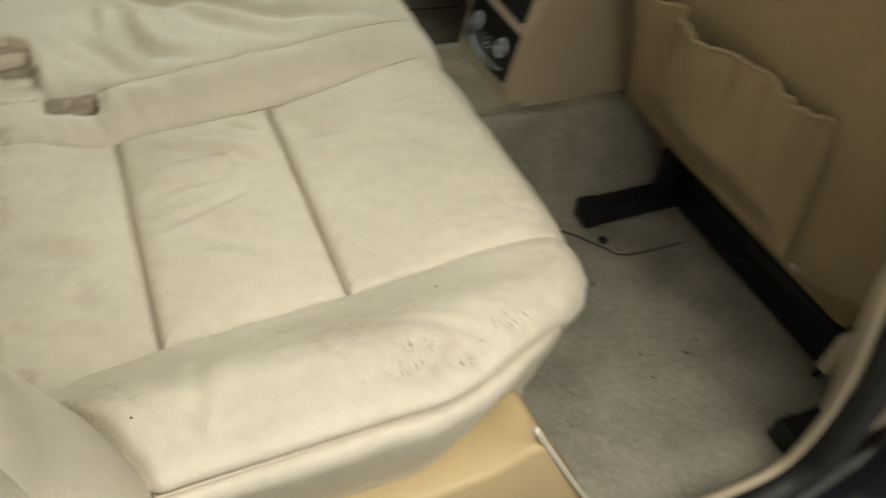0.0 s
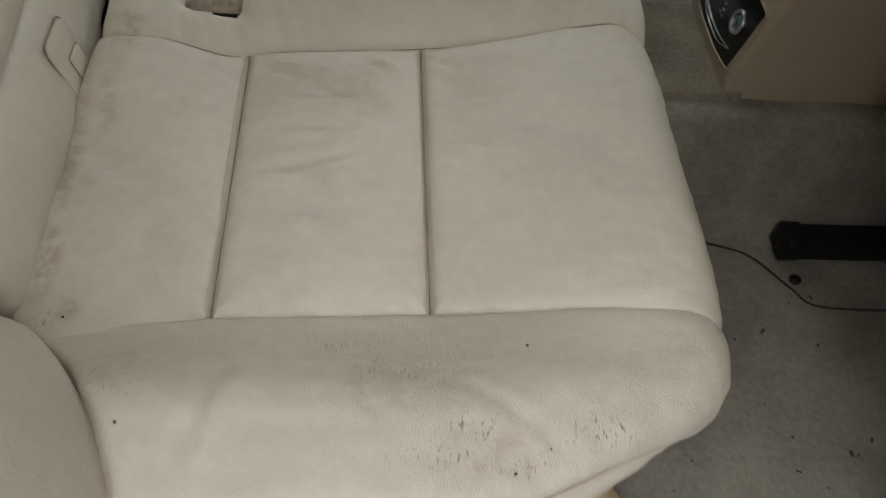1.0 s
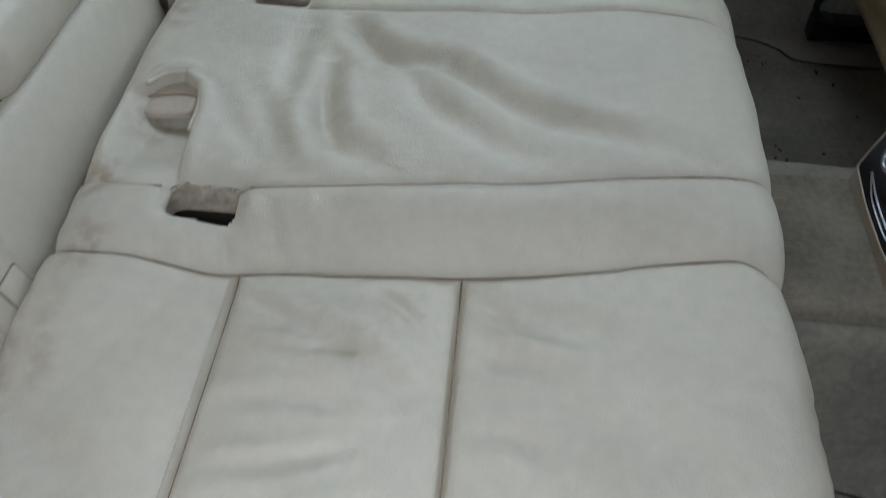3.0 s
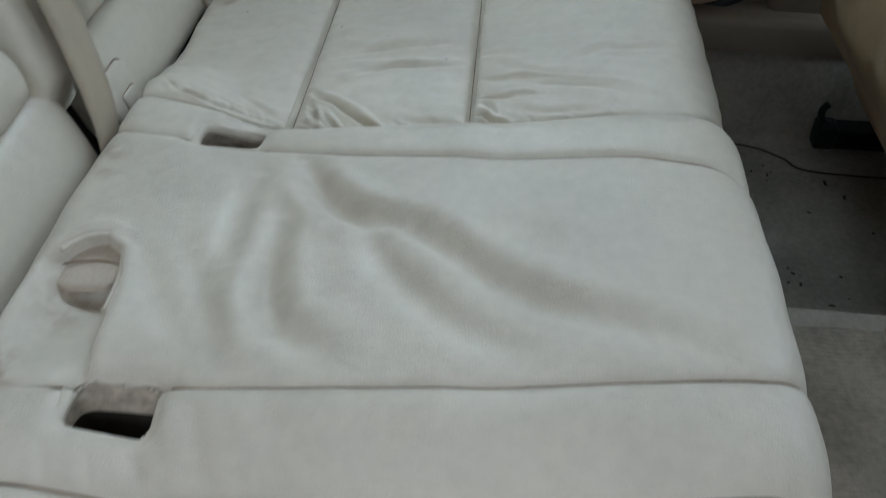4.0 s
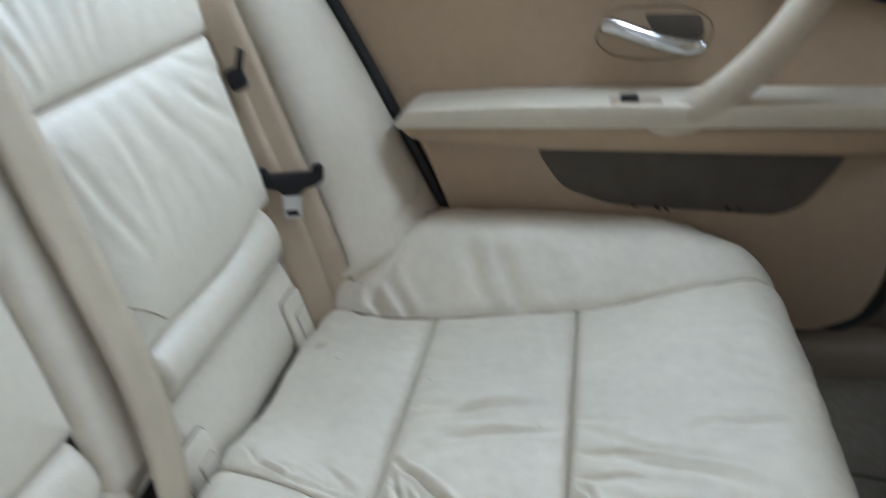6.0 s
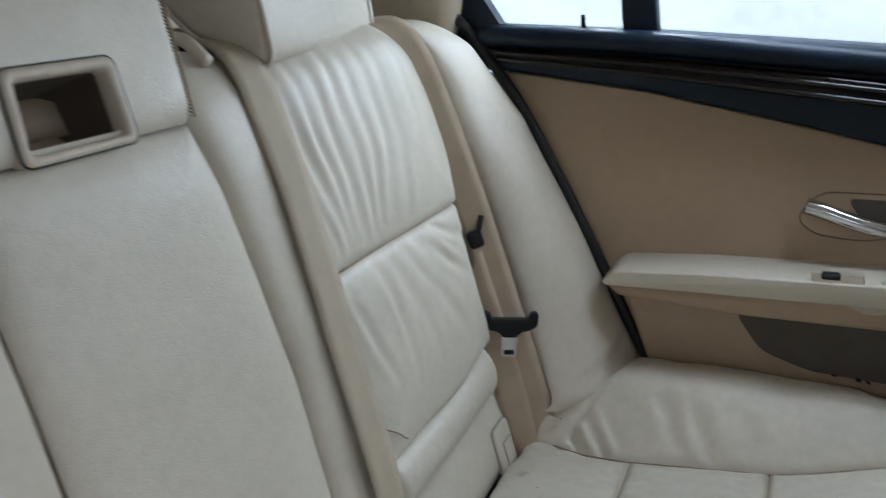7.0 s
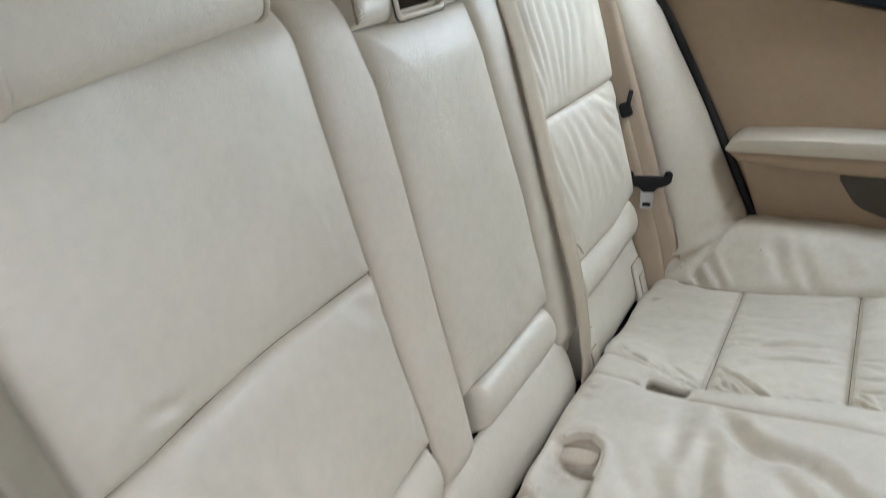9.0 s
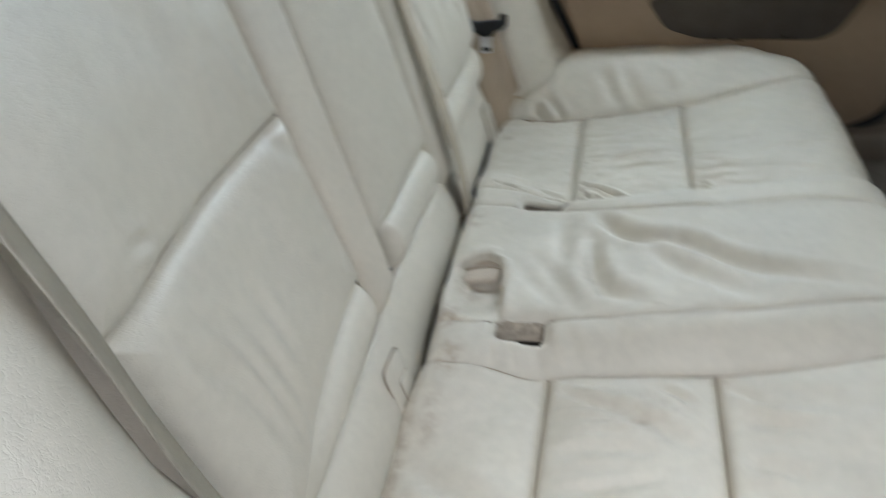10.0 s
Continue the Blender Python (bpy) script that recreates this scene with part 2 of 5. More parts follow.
def thing(name, label, category, group="", kind="", at=(0, 0, 0)):
    ob = new(name)
    ob.location = at
    ob.empty_display_size = 0.05
    return tagged(ob, label, category, group, kind)


def ease(n, k=0.6):
    u = np.linspace(0, 1, n)
    return (1 - k) * u + k * (0.5 - 0.5 * np.cos(np.pi * u))


def sheet(name, fn, nu, nv, mat, parent=None, label="", k=0.6, drop=None, ku=None):
    """A grid over 0..1 x 0..1, laid out by fn(U, V) -> X, Y, Z; drop(X, Y, Z) marks corners to leave out."""
    U, V = np.meshgrid(ease(nu, k if ku is None else ku), ease(nv, k), indexing="ij")
    X, Y, Z = fn(U, V)
    verts = np.stack([X, Y, Z], -1).reshape(-1, 3)
    idx = np.arange(nu * nv).reshape(nu, nv)
    q = np.stack([idx[:-1, :-1], idx[1:, :-1], idx[1:, 1:], idx[:-1, 1:]], -1).reshape(-1, 4)
    if drop is not None:
        bad = drop(X, Y, Z).reshape(-1)
        q = q[~bad[q].all(1)]
    me = bpy.data.meshes.new(name)
    me.from_pydata(verts.tolist(), [], q.tolist())
    me.validate()
    me.update()
    return put(name, me, mat, parent, label)


def vnoise(x, y, seed=0):
    """Smooth value noise over the plane, about -1 to 1."""
    rng = np.random.RandomState(seed)
    tab = rng.uniform(-1, 1, (64, 64))
    xi, yi = np.floor(x).astype(int), np.floor(y).astype(int)
    fx, fy = x - xi, y - yi
    fx, fy = fx * fx * (3 - 2 * fx), fy * fy * (3 - 2 * fy)
    a, b = tab[xi % 64, yi % 64], tab[(xi + 1) % 64, yi % 64]
    c, d = tab[xi % 64, (yi + 1) % 64], tab[(xi + 1) % 64, (yi + 1) % 64]
    return (a * (1 - fx) + b * fx) * (1 - fy) + (c * (1 - fx) + d * fx) * fy


def fold(x, y, line, amp, width, bias=0.0, ridge=0.55):
    """A fold in soft leather along a line of points: a valley with a ridge beside it; bias shifts the ridge to one side."""
    p = np.array(line, float)
    t = np.linspace(0, len(p) - 1, 8 * (len(p) - 1) + 1)
    q = np.stack([np.interp(t, range(len(p)), p[:, 0]), np.interp(t, range(len(p)), p[:, 1])], -1)
    best = np.full(x.shape, 9.0)
    side = np.zeros(x.shape)
    pos = np.zeros(x.shape)
    for i in range(len(q) - 1):
        a, d = q[i], q[i + 1] - q[i]
        s = np.clip(((x - a[0]) * d[0] + (y - a[1]) * d[1]) / (d @ d), 0, 1)
        ex, ey = x - a[0] - s * d[0], y - a[1] - s * d[1]
        r = np.hypot(ex, ey)
        near = r < best
        best = np.where(near, r, best)
        side = np.where(near, np.sign(d[0] * ey - d[1] * ex), side)
        pos = np.where(near, (i + s) / (len(q) - 1), pos)
    end = np.sqrt(np.clip(np.sin(np.pi * np.clip(pos, 0.03, 0.97)), 0, 1))
    s = best * side / width
    return amp * end * (-np.exp(-s * s) + ridge * (1 + bias) * np.exp(-(s - 1.7) ** 2) + ridge * (1 - bias) * np.exp(-(s + 1.7) ** 2))


def folds(x, y, table, ridge=0.55):
    z = np.zeros(np.shape(x))
    for line, amp, width, bias in table:
        z = z + fold(x, y, line, amp * (0.5 if width < 0.003 else 1.0), width, bias, ridge)
    return z


def seam(d, depth=0.0085, w=0.0038, puff=0.006, pw=0.03):
    """Height beside a seam at distance d: a tight valley, then the padding rising."""
    return -depth * np.exp(-d / w) - puff * np.exp(-d / pw)


def lerp(t, xs, ys):
    return np.interp(t, xs, ys)


def smooth01(t):
    t = np.clip(t, 0, 1)
    return t * t * (3 - 2 * t)


def rbox(sx, sy, sz, r, seg=3):
    bm = bmesh.new()
    bmesh.ops.create_cube(bm, size=1)
    bmesh.ops.scale(bm, vec=(sx, sy, sz), verts=bm.verts)
    bmesh.ops.bevel(bm, geom=bm.edges[:], offset=r, segments=seg, profile=0.5, affect="EDGES")
    return bm


def moved(bm, m):
    bmesh.ops.transform(bm, matrix=m, verts=bm.verts)
    return bm


def join(*bms):
    out = bmesh.new()
    for b in bms:
        me = bpy.data.meshes.new("tmp")
        b.to_mesh(me)
        b.free()
        out.from_mesh(me)
        bpy.data.meshes.remove(me)
    return out


def tube(points, r, sides=8, closed=False, rads=None):
    """A round cord along points."""
    P = [Vector(p) for p in points]
    bm = bmesh.new()
    rings = []
    n = len(P)
    up = Vector((0.13, 0.21, 0.97)).normalized()
    for i, p in enumerate(P):
        a = P[(i - 1) % n] if closed or i > 0 else P[0]
        b = P[(i + 1) % n] if closed or i < n - 1 else P[-1]
        d = (b - a).normalized()
        u = d.cross(up)
        if u.length < 1e-3:
            u = d.cross(Vector((1, 0, 0)))
        u.normalize()
        v = d.cross(u)
        rr = rads[i] if rads else r
        rings.append([bm.verts.new(p + rr * (math.cos(2 * math.pi * k / sides) * u + math.sin(2 * math.pi * k / sides) * v)) for k in range(sides)])
    for i in range(n if closed else n - 1):
        A, B = rings[i], rings[(i + 1) % n]
        for k in range(sides):
            bm.faces.new((A[k], A[(k + 1) % sides], B[(k + 1) % sides], B[k]))
    if not closed:
        bm.faces.new(rings[0])
        bm.faces.new(rings[-1])
    return bm


def smoothed(points, n=8):
    """Points on a smooth curve through the given ones."""
    P = [Vector(p) for p in points]
    out = []
    for i in range(len(P) - 1):
        p0, p1, p2, p3 = P[max(i - 1, 0)], P[i], P[i + 1], P[min(i + 2, len(P) - 1)]
        for k in range(n):
            t = k / n
            out.append(0.5 * (2 * p1 + (p2 - p0) * t + (2 * p0 - 5 * p1 + 4 * p2 - p3) * t * t + (3 * p1 - p0 - 3 * p2 + p3) * t ** 3))
    out.append(P[-1])
    return out


def ribbon(points, across, width, thick=0.0014):
    """A strap along points, flat across the given direction(s)."""
    P = [Vector(p) for p in points]
    bm = bmesh.new()
    rings = []
    for i, p in enumerate(P):
        d = (P[min(i + 1, len(P) - 1)] - P[max(i - 1, 0)]).normalized()
        w = Vector(across[i] if isinstance(across, list) else across)
        w = (w - d * w.dot(d)).normalized()
        nn = d.cross(w)
        rings.append([bm.verts.new(p + w * (s * width / 2) + nn * (q * thick / 2)) for s, q in ((-1, -1), (-0.5, -1), (0, -1), (0.5, -1), (1, -1), (1, 1), (0.5, 1), (0, 1), (-0.5, 1), (-1, 1))])
    for A, B in zip(rings, rings[1:]):
        for k in range(10):
            bm.faces.new((A[k], A[(k + 1) % 10], B[(k + 1) % 10], B[k]))
    bm.faces.new(rings[0])
    bm.faces.new(rings[-1])
    return bm


def slab(outline, axis, a, b, r=0.0, seg=2):
    """An outline in a plane, made thick from a to b along the axis ('x', 'y' or 'z'), edges rounded by r."""
    bm = bmesh.new()

    def at(p, c):
        return {"x": (c, p[0], p[1]), "y": (p[0], c, p[1]), "z": (p[0], p[1], c)}[axis]
    A = [bm.verts.new(at(p, a)) for p in outline]
    B = [bm.verts.new(at(p, b)) for p in outline]
    bm.faces.new(A)
    bm.faces.new(B[::-1])
    n = len(outline)
    for i in range(n):
        bm.faces.new((A[i], B[i], B[(i + 1) % n], A[(i + 1) % n]))
    bmesh.ops.recalc_face_normals(bm, faces=bm.faces)
    if r > 0:
        rim = [e for e in bm.edges if abs({"x": e.verts[0].co.x - e.verts[1].co.x, "y": e.verts[0].co.y - e.verts[1].co.y, "z": e.verts[0].co.z - e.verts[1].co.z}[axis]) < 1e-6]
        bmesh.ops.bevel(bm, geom=rim, offset=r, segments=seg, profile=0.5, affect="EDGES", clamp_overlap=True)
    return bm


def rounded(pts, r, n=5):
    """A closed outline with its corners rounded."""
    out = []
    m = len(pts)
    for i in range(m):
        p, a, b = (np.array(pts[j % m], float) for j in (i, i - 1, i + 1))
        da, db = (a - p), (b - p)
        la, lb = np.linalg.norm(da), np.linalg.norm(db)
        k = min(r, la * 0.45, lb * 0.45)
        s, e = p + da / la * k, p + db / lb * k
        for t in np.linspace(0, 1, n):
            out.append(tuple((1 - t) ** 2 * s + 2 * t * (1 - t) * p + t * t * e))
    return out


def pillow(sx, sy, sz, n=28, e=0.42):
    """A stuffed block: a rounded box with swelling faces."""
    bm = bmesh.new()
    bmesh.ops.create_cube(bm, size=2)
    bmesh.ops.subdivide_edges(bm, edges=bm.edges[:], cuts=n, use_grid_fill=True)
    for v in bm.verts:
        p = np.array(v.co)
        f = np.sign(p) * np.abs(p)
        L = (np.abs(f) ** 5).sum() ** (1 / 5)
        q = f / max(L, 1e-6)
        v.co = (q[0] * sx / 2, q[1] * sy / 2, q[2] * sz / 2)
    return bm


# ---- the rear bench ----
XI, YI, RC, RR = 0.083, 0.556, 0.105, 0.052     # inner flat, corner and edge radius of the cushion
S_END, Q_EDGE, Q_END = 0.42, 0.683, 0.90


def inner_seam(s):
    return lerp(s, [-0.36, -0.32, -0.26, -0.177, 0.0, 0.11, 0.2, 0.24, 0.4], [0.203, 0.202, 0.196, 0.190, 0.188, 0.186, 0.179, 0.184, 0.19])


def outer_seam(s, sg=-1):
    out = 0 if sg < 0 else lerp(s, [-0.36, -0.30, -0.174, 0.0, 0.124, 0.24, 0.4], [0.002, 0.008, 0.014, 0.015, 0.022, 0.032, 0.032])
    return out + lerp(s, [-0.36, -0.314, -0.242, -0.174, 0.0, 0.124, 0.2, 0.24, 0.3, 0.4], [0.530, 0.519, 0.503, 0.499, 0.503, 0.510, 0.518, 0.524, 0.535, 0.54])


def outer_edge(s, taper=0.045):
    return Q_EDGE - taper * smooth01((s - 0.01) / 0.17)


def hump_seam(s, sg=-1):
    near = lerp(s, [-0.36, -0.27, -0.185, 0.0, 0.14, 0.2, 0.235, 0.27, 0.4], [0.138, 0.134, 0.126, 0.124, 0.116, 0.110, 0.102, 0.104, 0.11])
    far = lerp(s, [-0.36, -0.27, -0.185, -0.10, 0.0, 0.14, 0.2, 0.235, 0.27, 0.4], [0.138, 0.134, 0.124, 0.112, 0.104, 0.101, 0.094, 0.087, 0.089, 0.095])
    return near if sg < 0 else far


def rear_fade(s):
    return 1 - 0.35 * smooth01((-0.185 - s) / 0.07) - 0.45 * smooth01((s - 0.11) / 0.07)


def cushion_height(x, y):
    """The padded top without its seams."""
    a = np.abs(y)
    base = 0.621 + 0.1 * x + 0.016 * smooth01((x - 0.01) / 0.15)
    lift = lerp(x, [-0.36, -0.3, -0.185, 0.0, 0.2], [0.052, 0.044, 0.031, 0.038, 0.016])
    e = smooth01((-0.18 - x) / 0.13)
    mid = lift * smooth01((0.205 + 0.125 * e - a) / (0.07 + 0.09 * e))
    out = lerp(x, [-0.3, -0.17, -0.03, 0.08, 0.147, 0.22], [0.082, 0.076, 0.063, 0.047, 0.026, 0.018]) * smooth01((a - 0.496) / 0.12)
    lip = -0.331 + 0.006 * smooth01((-0.08 - y) / 0.06) * smooth01((y + 0.40) / 0.1) + 0.017 * smooth01((0.30 - a) / 0.13) + 0.008 * smooth01((a - 0.42) / 0.14) + 0.003 * vnoise(y * 22 + 0 * x, 3.3 + 0 * x, 71)
    t = np.clip((lip + 0.012 - x) / 0.024, 0, 1)
    rear = -0.016 * (1 - np.sqrt(1 - np.minimum(t, 0.98) ** 2)) - 0.09 * smooth01((lip - 0.006 - x) / 0.012)
    return base + mid + out + rear


def cushion_map(s, q, lift):
    """From the unrolled cover to space: flat on top, rolling down at the front and outer edges."""
    ix = np.minimum(s, XI)
    yi = YI - np.where(q > 0, 0.022, 0.045) * smooth01((s - 0.01) / 0.17)
    iy = np.clip(q, -yi, yi)
    dx, dy = s - ix, q - iy
    L = np.hypot(dx, dy)
    nx, ny = np.where(L > 1e-9, dx / np.maximum(L, 1e-9), 0), np.where(L > 1e-9, dy / np.maximum(L, 1e-9), 0)
    over = np.maximum(L - RC, 0)
    over = np.minimum(over, 0.235)
    R = RR * nx ** 2 + 0.026 * ny ** 2 + 1e-6        # a soft roll in front, a sharper edge at the sides
    ang = np.minimum(over / R, math.pi / 2)
    rest = np.maximum(over - R * math.pi / 2, 0)
    reach = np.minimum(L, RC) + R * np.sin(ang) - (0.12 * nx ** 2 + 0.30 * ny ** 2) * rest
    x, y = ix + nx * reach, iy + ny * reach
    z = cushion_height(x, y) - R * (1 - np.cos(ang)) - rest
    return x + nx * lift * np.sin(ang), y + ny * lift * np.sin(ang), z + lift * np.cos(ang)


HUMP_FOLDS = [
    ([(-0.136, 0.105), (-0.122, 0.075), (-0.100, 0.045), (-0.070, 0.020)], 0.0085, 0.012, 0.3),
    ([(-0.110, 0.062), (-0.085, 0.040), (-0.037, 0.017), (-0.019, 0.004), (0.026, -0.031), (0.066, -0.058), (0.111, -0.073), (0.160, -0.090)], 0.0080, 0.013, 0.5),
    ([(-0.140, 0.034), (-0.139, -0.008), (-0.133, -0.047), (-0.118, -0.080), (-0.080, -0.100)], 0.0090, 0.013, 0.4),
    ([(-0.170, 0.085), (-0.176, 0.050), (-0.173, 0.007), (-0.167, -0.028)], 0.0042, 0.014, 0.0),
    ([(-0.234, -0.020), (-0.210, -0.055), (-0.189, -0.083), (-0.168, -0.112)], 0.0030, 0.012, 0.0),
    ([(-0.205, -0.005), (-0.184, -0.045), (-0.163, -0.085), (-0.150, -0.112)], 0.0034, 0.012, 0.0),
    ([(-0.072, 0.017), (-0.049, -0.022), (-0.030, -0.047), (0.013, -0.083), (0.050, -0.100)], 0.0050, 0.013, 0.4),
    ([(0.010, 0.030), (0.060, 0.005), (0.110, -0.025)], 0.0018, 0.016, 0.2),
]
FAR_FOLDS = [
    ([(-0.172, 0.338), (-0.109, 0.328), (-0.050, 0.339)], 0.0028, 0.006, 0.2),
    ([(-0.150, 0.289), (-0.060, 0.289)], 0.0022, 0.006, 0.0),
    ([(-0.168, 0.256), (-0.126, 0.223), (-0.088, 0.190)], 0.0045, 0.004, 0.3),
    ([(0.004, 0.272), (0.090, 0.242), (0.175, 0.208)], 0.0032, 0.006, 0.2),
    ([(0.006, 0.243), (0.060, 0.224)], 0.0025, 0.005, 0.0),
    ([(0.105, 0.280), (0.165, 0.276)], 0.0019, 0.006, 0.0),
    ([(0.004, 0.215), (0.034, 0.188)], 0.0045, 0.004, 0.0),
    ([(-0.312, 0.238), (-0.280, 0.214)], 0.0022, 0.004, 0.0),
    ([(-0.285, 0.230), (-0.240, 0.208)], 0.0016, 0.004, 0.0),
    ([(-0.160, 0.384), (-0.046, 0.367)], 0.0015, 0.007, 0.0),
    ([(0.006, 0.317), (0.048, 0.302)], 0.0018, 0.005, 0.0),
    ([(-0.160, 0.215), (-0.130, 0.192)], 0.0032, 0.004, 0.0),
    ([(-0.060, 0.205), (-0.020, 0.195)], 0.0020, 0.004, 0.0),
    ([(-0.165, 0.235), (-0.150, 0.193)], 0.0028, 0.003, 0.0), ([(-0.150, 0.215), (-0.125, 0.191)], 0.0026, 0.003, 0.0), ([(0.010, 0.232), (0.030, 0.200)], 0.0028, 0.003, 0.0),
    ([(0.012, 0.300), (0.080, 0.262), (0.150, 0.235)], 0.0022, 0.005, 0.2), ([(-0.300, 0.222), (-0.262, 0.206)], 0.0014, 0.003, 0.0), ([(-0.260, 0.224), (-0.220, 0.208)], 0.0016, 0.003, 0.0),
    ([(-0.235, 0.240), (-0.190, 0.205)], 0.0020, 0.004, 0.0), ([(-0.165, 0.420), (-0.120, 0.405), (-0.070, 0.415)], 0.0014, 0.006, 0.0), ([(0.050, 0.345), (0.120, 0.330)], 0.0012, 0.006, 0.0),
    ([(0.040, 0.212), (0.120, 0.196)], 0.0020, 0.004, 0.0),
    ([(-0.163, 0.248), (-0.140, 0.231), (-0.118, 0.213), (-0.081, 0.190)], 0.0052, 0.0024, 0.5),
    ([(0.004, 0.271), (0.040, 0.264), (0.076, 0.255), (0.149, 0.226)], 0.0034, 0.0026, 0.5), ([(0.004, 0.239), (0.030, 0.236), (0.068, 0.229)], 0.0034, 0.0024, 0.4),
    ([(0.003, 0.212), (0.018, 0.203), (0.036, 0.191)], 0.0040, 0.0024, 0.3), ([(0.003, 0.319), (0.040, 0.311), (0.080, 0.300)], 0.0014, 0.0026, 0.3),
    ([(0.100, 0.285), (0.145, 0.292), (0.192, 0.289)], 0.0030, 0.0050, 0.3), ([(-0.130, 0.280), (-0.068, 0.292), (-0.012, 0.294)], 0.0032, 0.0045, 0.2),
    ([(-0.155, 0.316), (-0.094, 0.328), (-0.029, 0.337)], 0.0034, 0.0050, 0.2), ([(-0.165, 0.334), (-0.150, 0.322)], 0.0016, 0.003, 0.0),
    ([(-0.168, 0.225), (-0.150, 0.206), (-0.134, 0.190)], 0.0030, 0.0022, 0.2), ([(-0.168, 0.207), (-0.156, 0.197), (-0.147, 0.189)], 0.0034, 0.0020, 0.0),
    ([(-0.140, 0.217), (-0.126, 0.203), (-0.116, 0.191)], 0.0022, 0.0022, 0.0), ([(-0.075, 0.204), (-0.060, 0.191)], 0.0022, 0.0022, 0.0), ([(-0.040, 0.206), (-0.026, 0.190)], 0.0022, 0.0022, 0.0),
    ([(-0.302, 0.228), (-0.290, 0.213), (-0.265, 0.208), (-0.228, 0.203), (-0.192, 0.198)], 0.0050, 0.0028, 0.5), ([(-0.310, 0.235), (-0.296, 0.222)], 0.0040, 0.0022, 0.0),
    ([(-0.262, 0.222), (-0.250, 0.206)], 0.0024, 0.0022, 0.0), ([(-0.243, 0.220), (-0.234, 0.203)], 0.0024, 0.0022, 0.0), ([(-0.226, 0.218), (-0.216, 0.201)], 0.0022, 0.0022, 0.0), ([(-0.208, 0.216), (-0.199, 0.199)], 0.0022, 0.0022, 0.0),
    ([(0.050, 0.205), (0.062, 0.189)], 0.0020, 0.0024, 0.0), ([(0.085, 0.206), (0.100, 0.188)], 0.0018, 0.0026, 0.0), ([(0.125, 0.204), (0.140, 0.186)], 0.0016, 0.0026, 0.0),
]
FAR_BOLSTER_FOLDS = [
    ([(-0.270, 0.540), (-0.225, 0.490)], 0.0055, 0.007, 0.2),
    ([(-0.245, 0.550), (-0.200, 0.495)], 0.0050, 0.007, 0.2),
    ([(-0.150, 0.590), (-0.112, 0.525)], 0.0030, 0.012, 0.2),
    ([(-0.105, 0.575), (-0.066, 0.515)], 0.0034, 0.012, 0.2),
    ([(-0.040, 0.580), (-0.010, 0.520)], 0.0018, 0.014, 0.0),
]
FAR_BOLSTER_FOLDS = [(line, amp * 1.6, width * 0.9, bias) for line, amp, width, bias in FAR_BOLSTER_FOLDS]
NEAR_BOLSTER_FOLDS = [
    ([(-0.150, -0.560), (-0.155, -0.600), (-0.168, -0.650)], 0.0016, 0.007, 0.2),
    ([(-0.052, -0.590), (-0.040, -0.620), (-0.036, -0.655)], 0.0014, 0.006, 0.2),
    ([(-0.215, -0.570), (-0.195, -0.615)], 0.0016, 0.006, 0.0),
    ([(0.020, -0.590), (0.048, -0.615), (0.085, -0.645)], 0.0013, 0.005, 0.2),
    ([(-0.110, -0.545), (-0.104, -0.575)], 0.0012, 0.006, 0.0),
]
NEAR_FOLDS = [
    ([(-0.150, -0.235), (-0.090, -0.250), (-0.030, -0.290)], 0.0032, 0.010, 0.2),
    ([(-0.160, -0.300), (-0.070, -0.300)], 0.0020, 0.008, 0.0),
    ([(-0.130, -0.370), (-0.060, -0.420)], 0.0036, 0.016, 0.2),
    ([(0.020, -0.215), (0.110, -0.250)], 0.0028, 0.012, 0.0),
    ([(0.020, -0.260), (0.070, -0.275)], 0.0024, 0.008, 0.0),
    ([(0.020, -0.310), (0.060, -0.330)], 0.0024, 0.008, 0.0),
    ([(-0.300, -0.330), (-0.220, -0.370)], 0.0028, 0.014, 0.0),
    ([(-0.165, -0.255), (-0.110, -0.262), (-0.050, -0.255)], 0.0018, 0.006, 0.2),
    ([(-0.165, -0.345), (-0.120, -0.350), (-0.060, -0.335)], 0.0016, 0.007, 0.0),
    ([(-0.160, -0.215), (-0.120, -0.235)], 0.0022, 0.006, 0.2),
    ([(-0.060, -0.210), (-0.025, -0.235)], 0.0020, 0.006, 0.0),
    ([(0.012, -0.205), (0.040, -0.235), (0.080, -0.250)], 0.0020, 0.007, 0.0),
    ([(0.130, -0.300), (0.170, -0.380)], 0.0014, 0.018, 0.0),
    ([(-0.250, -0.420), (-0.200, -0.450)], 0.0018, 0.012, 0.0),
]
STRIP_FOLDS = [
    ([(-0.170, -0.130), (-0.150, -0.160), (-0.145, -0.184)], 0.0018, 0.008, 0.0),
    ([(-0.120, -0.128), (-0.095, -0.160)], 0.0014, 0.008, 0.0),
    ([(-0.195, -0.170), (-0.180, -0.190)], 0.0020, 0.005, 0.0),
    ([(-0.220, -0.172), (-0.215, -0.195)], 0.0018, 0.004, 0.0),
    ([(-0.245, -0.172), (-0.240, -0.195)], 0.0018, 0.004, 0.0),
    ([(-0.205, 0.172), (-0.195, 0.190)], 0.0018, 0.004, 0.0),
    ([(-0.235, 0.170), (-0.228, 0.194)], 0.0018, 0.004, 0.0),
]
SLOT = (-0.248, -0.181, 0.125, 0.162)


BITE = 0.004            # the near pocket also cuts into the middle cover


def slot_inner(y):
    return np.where(y < 0, SLOT[2] - BITE, SLOT[2])


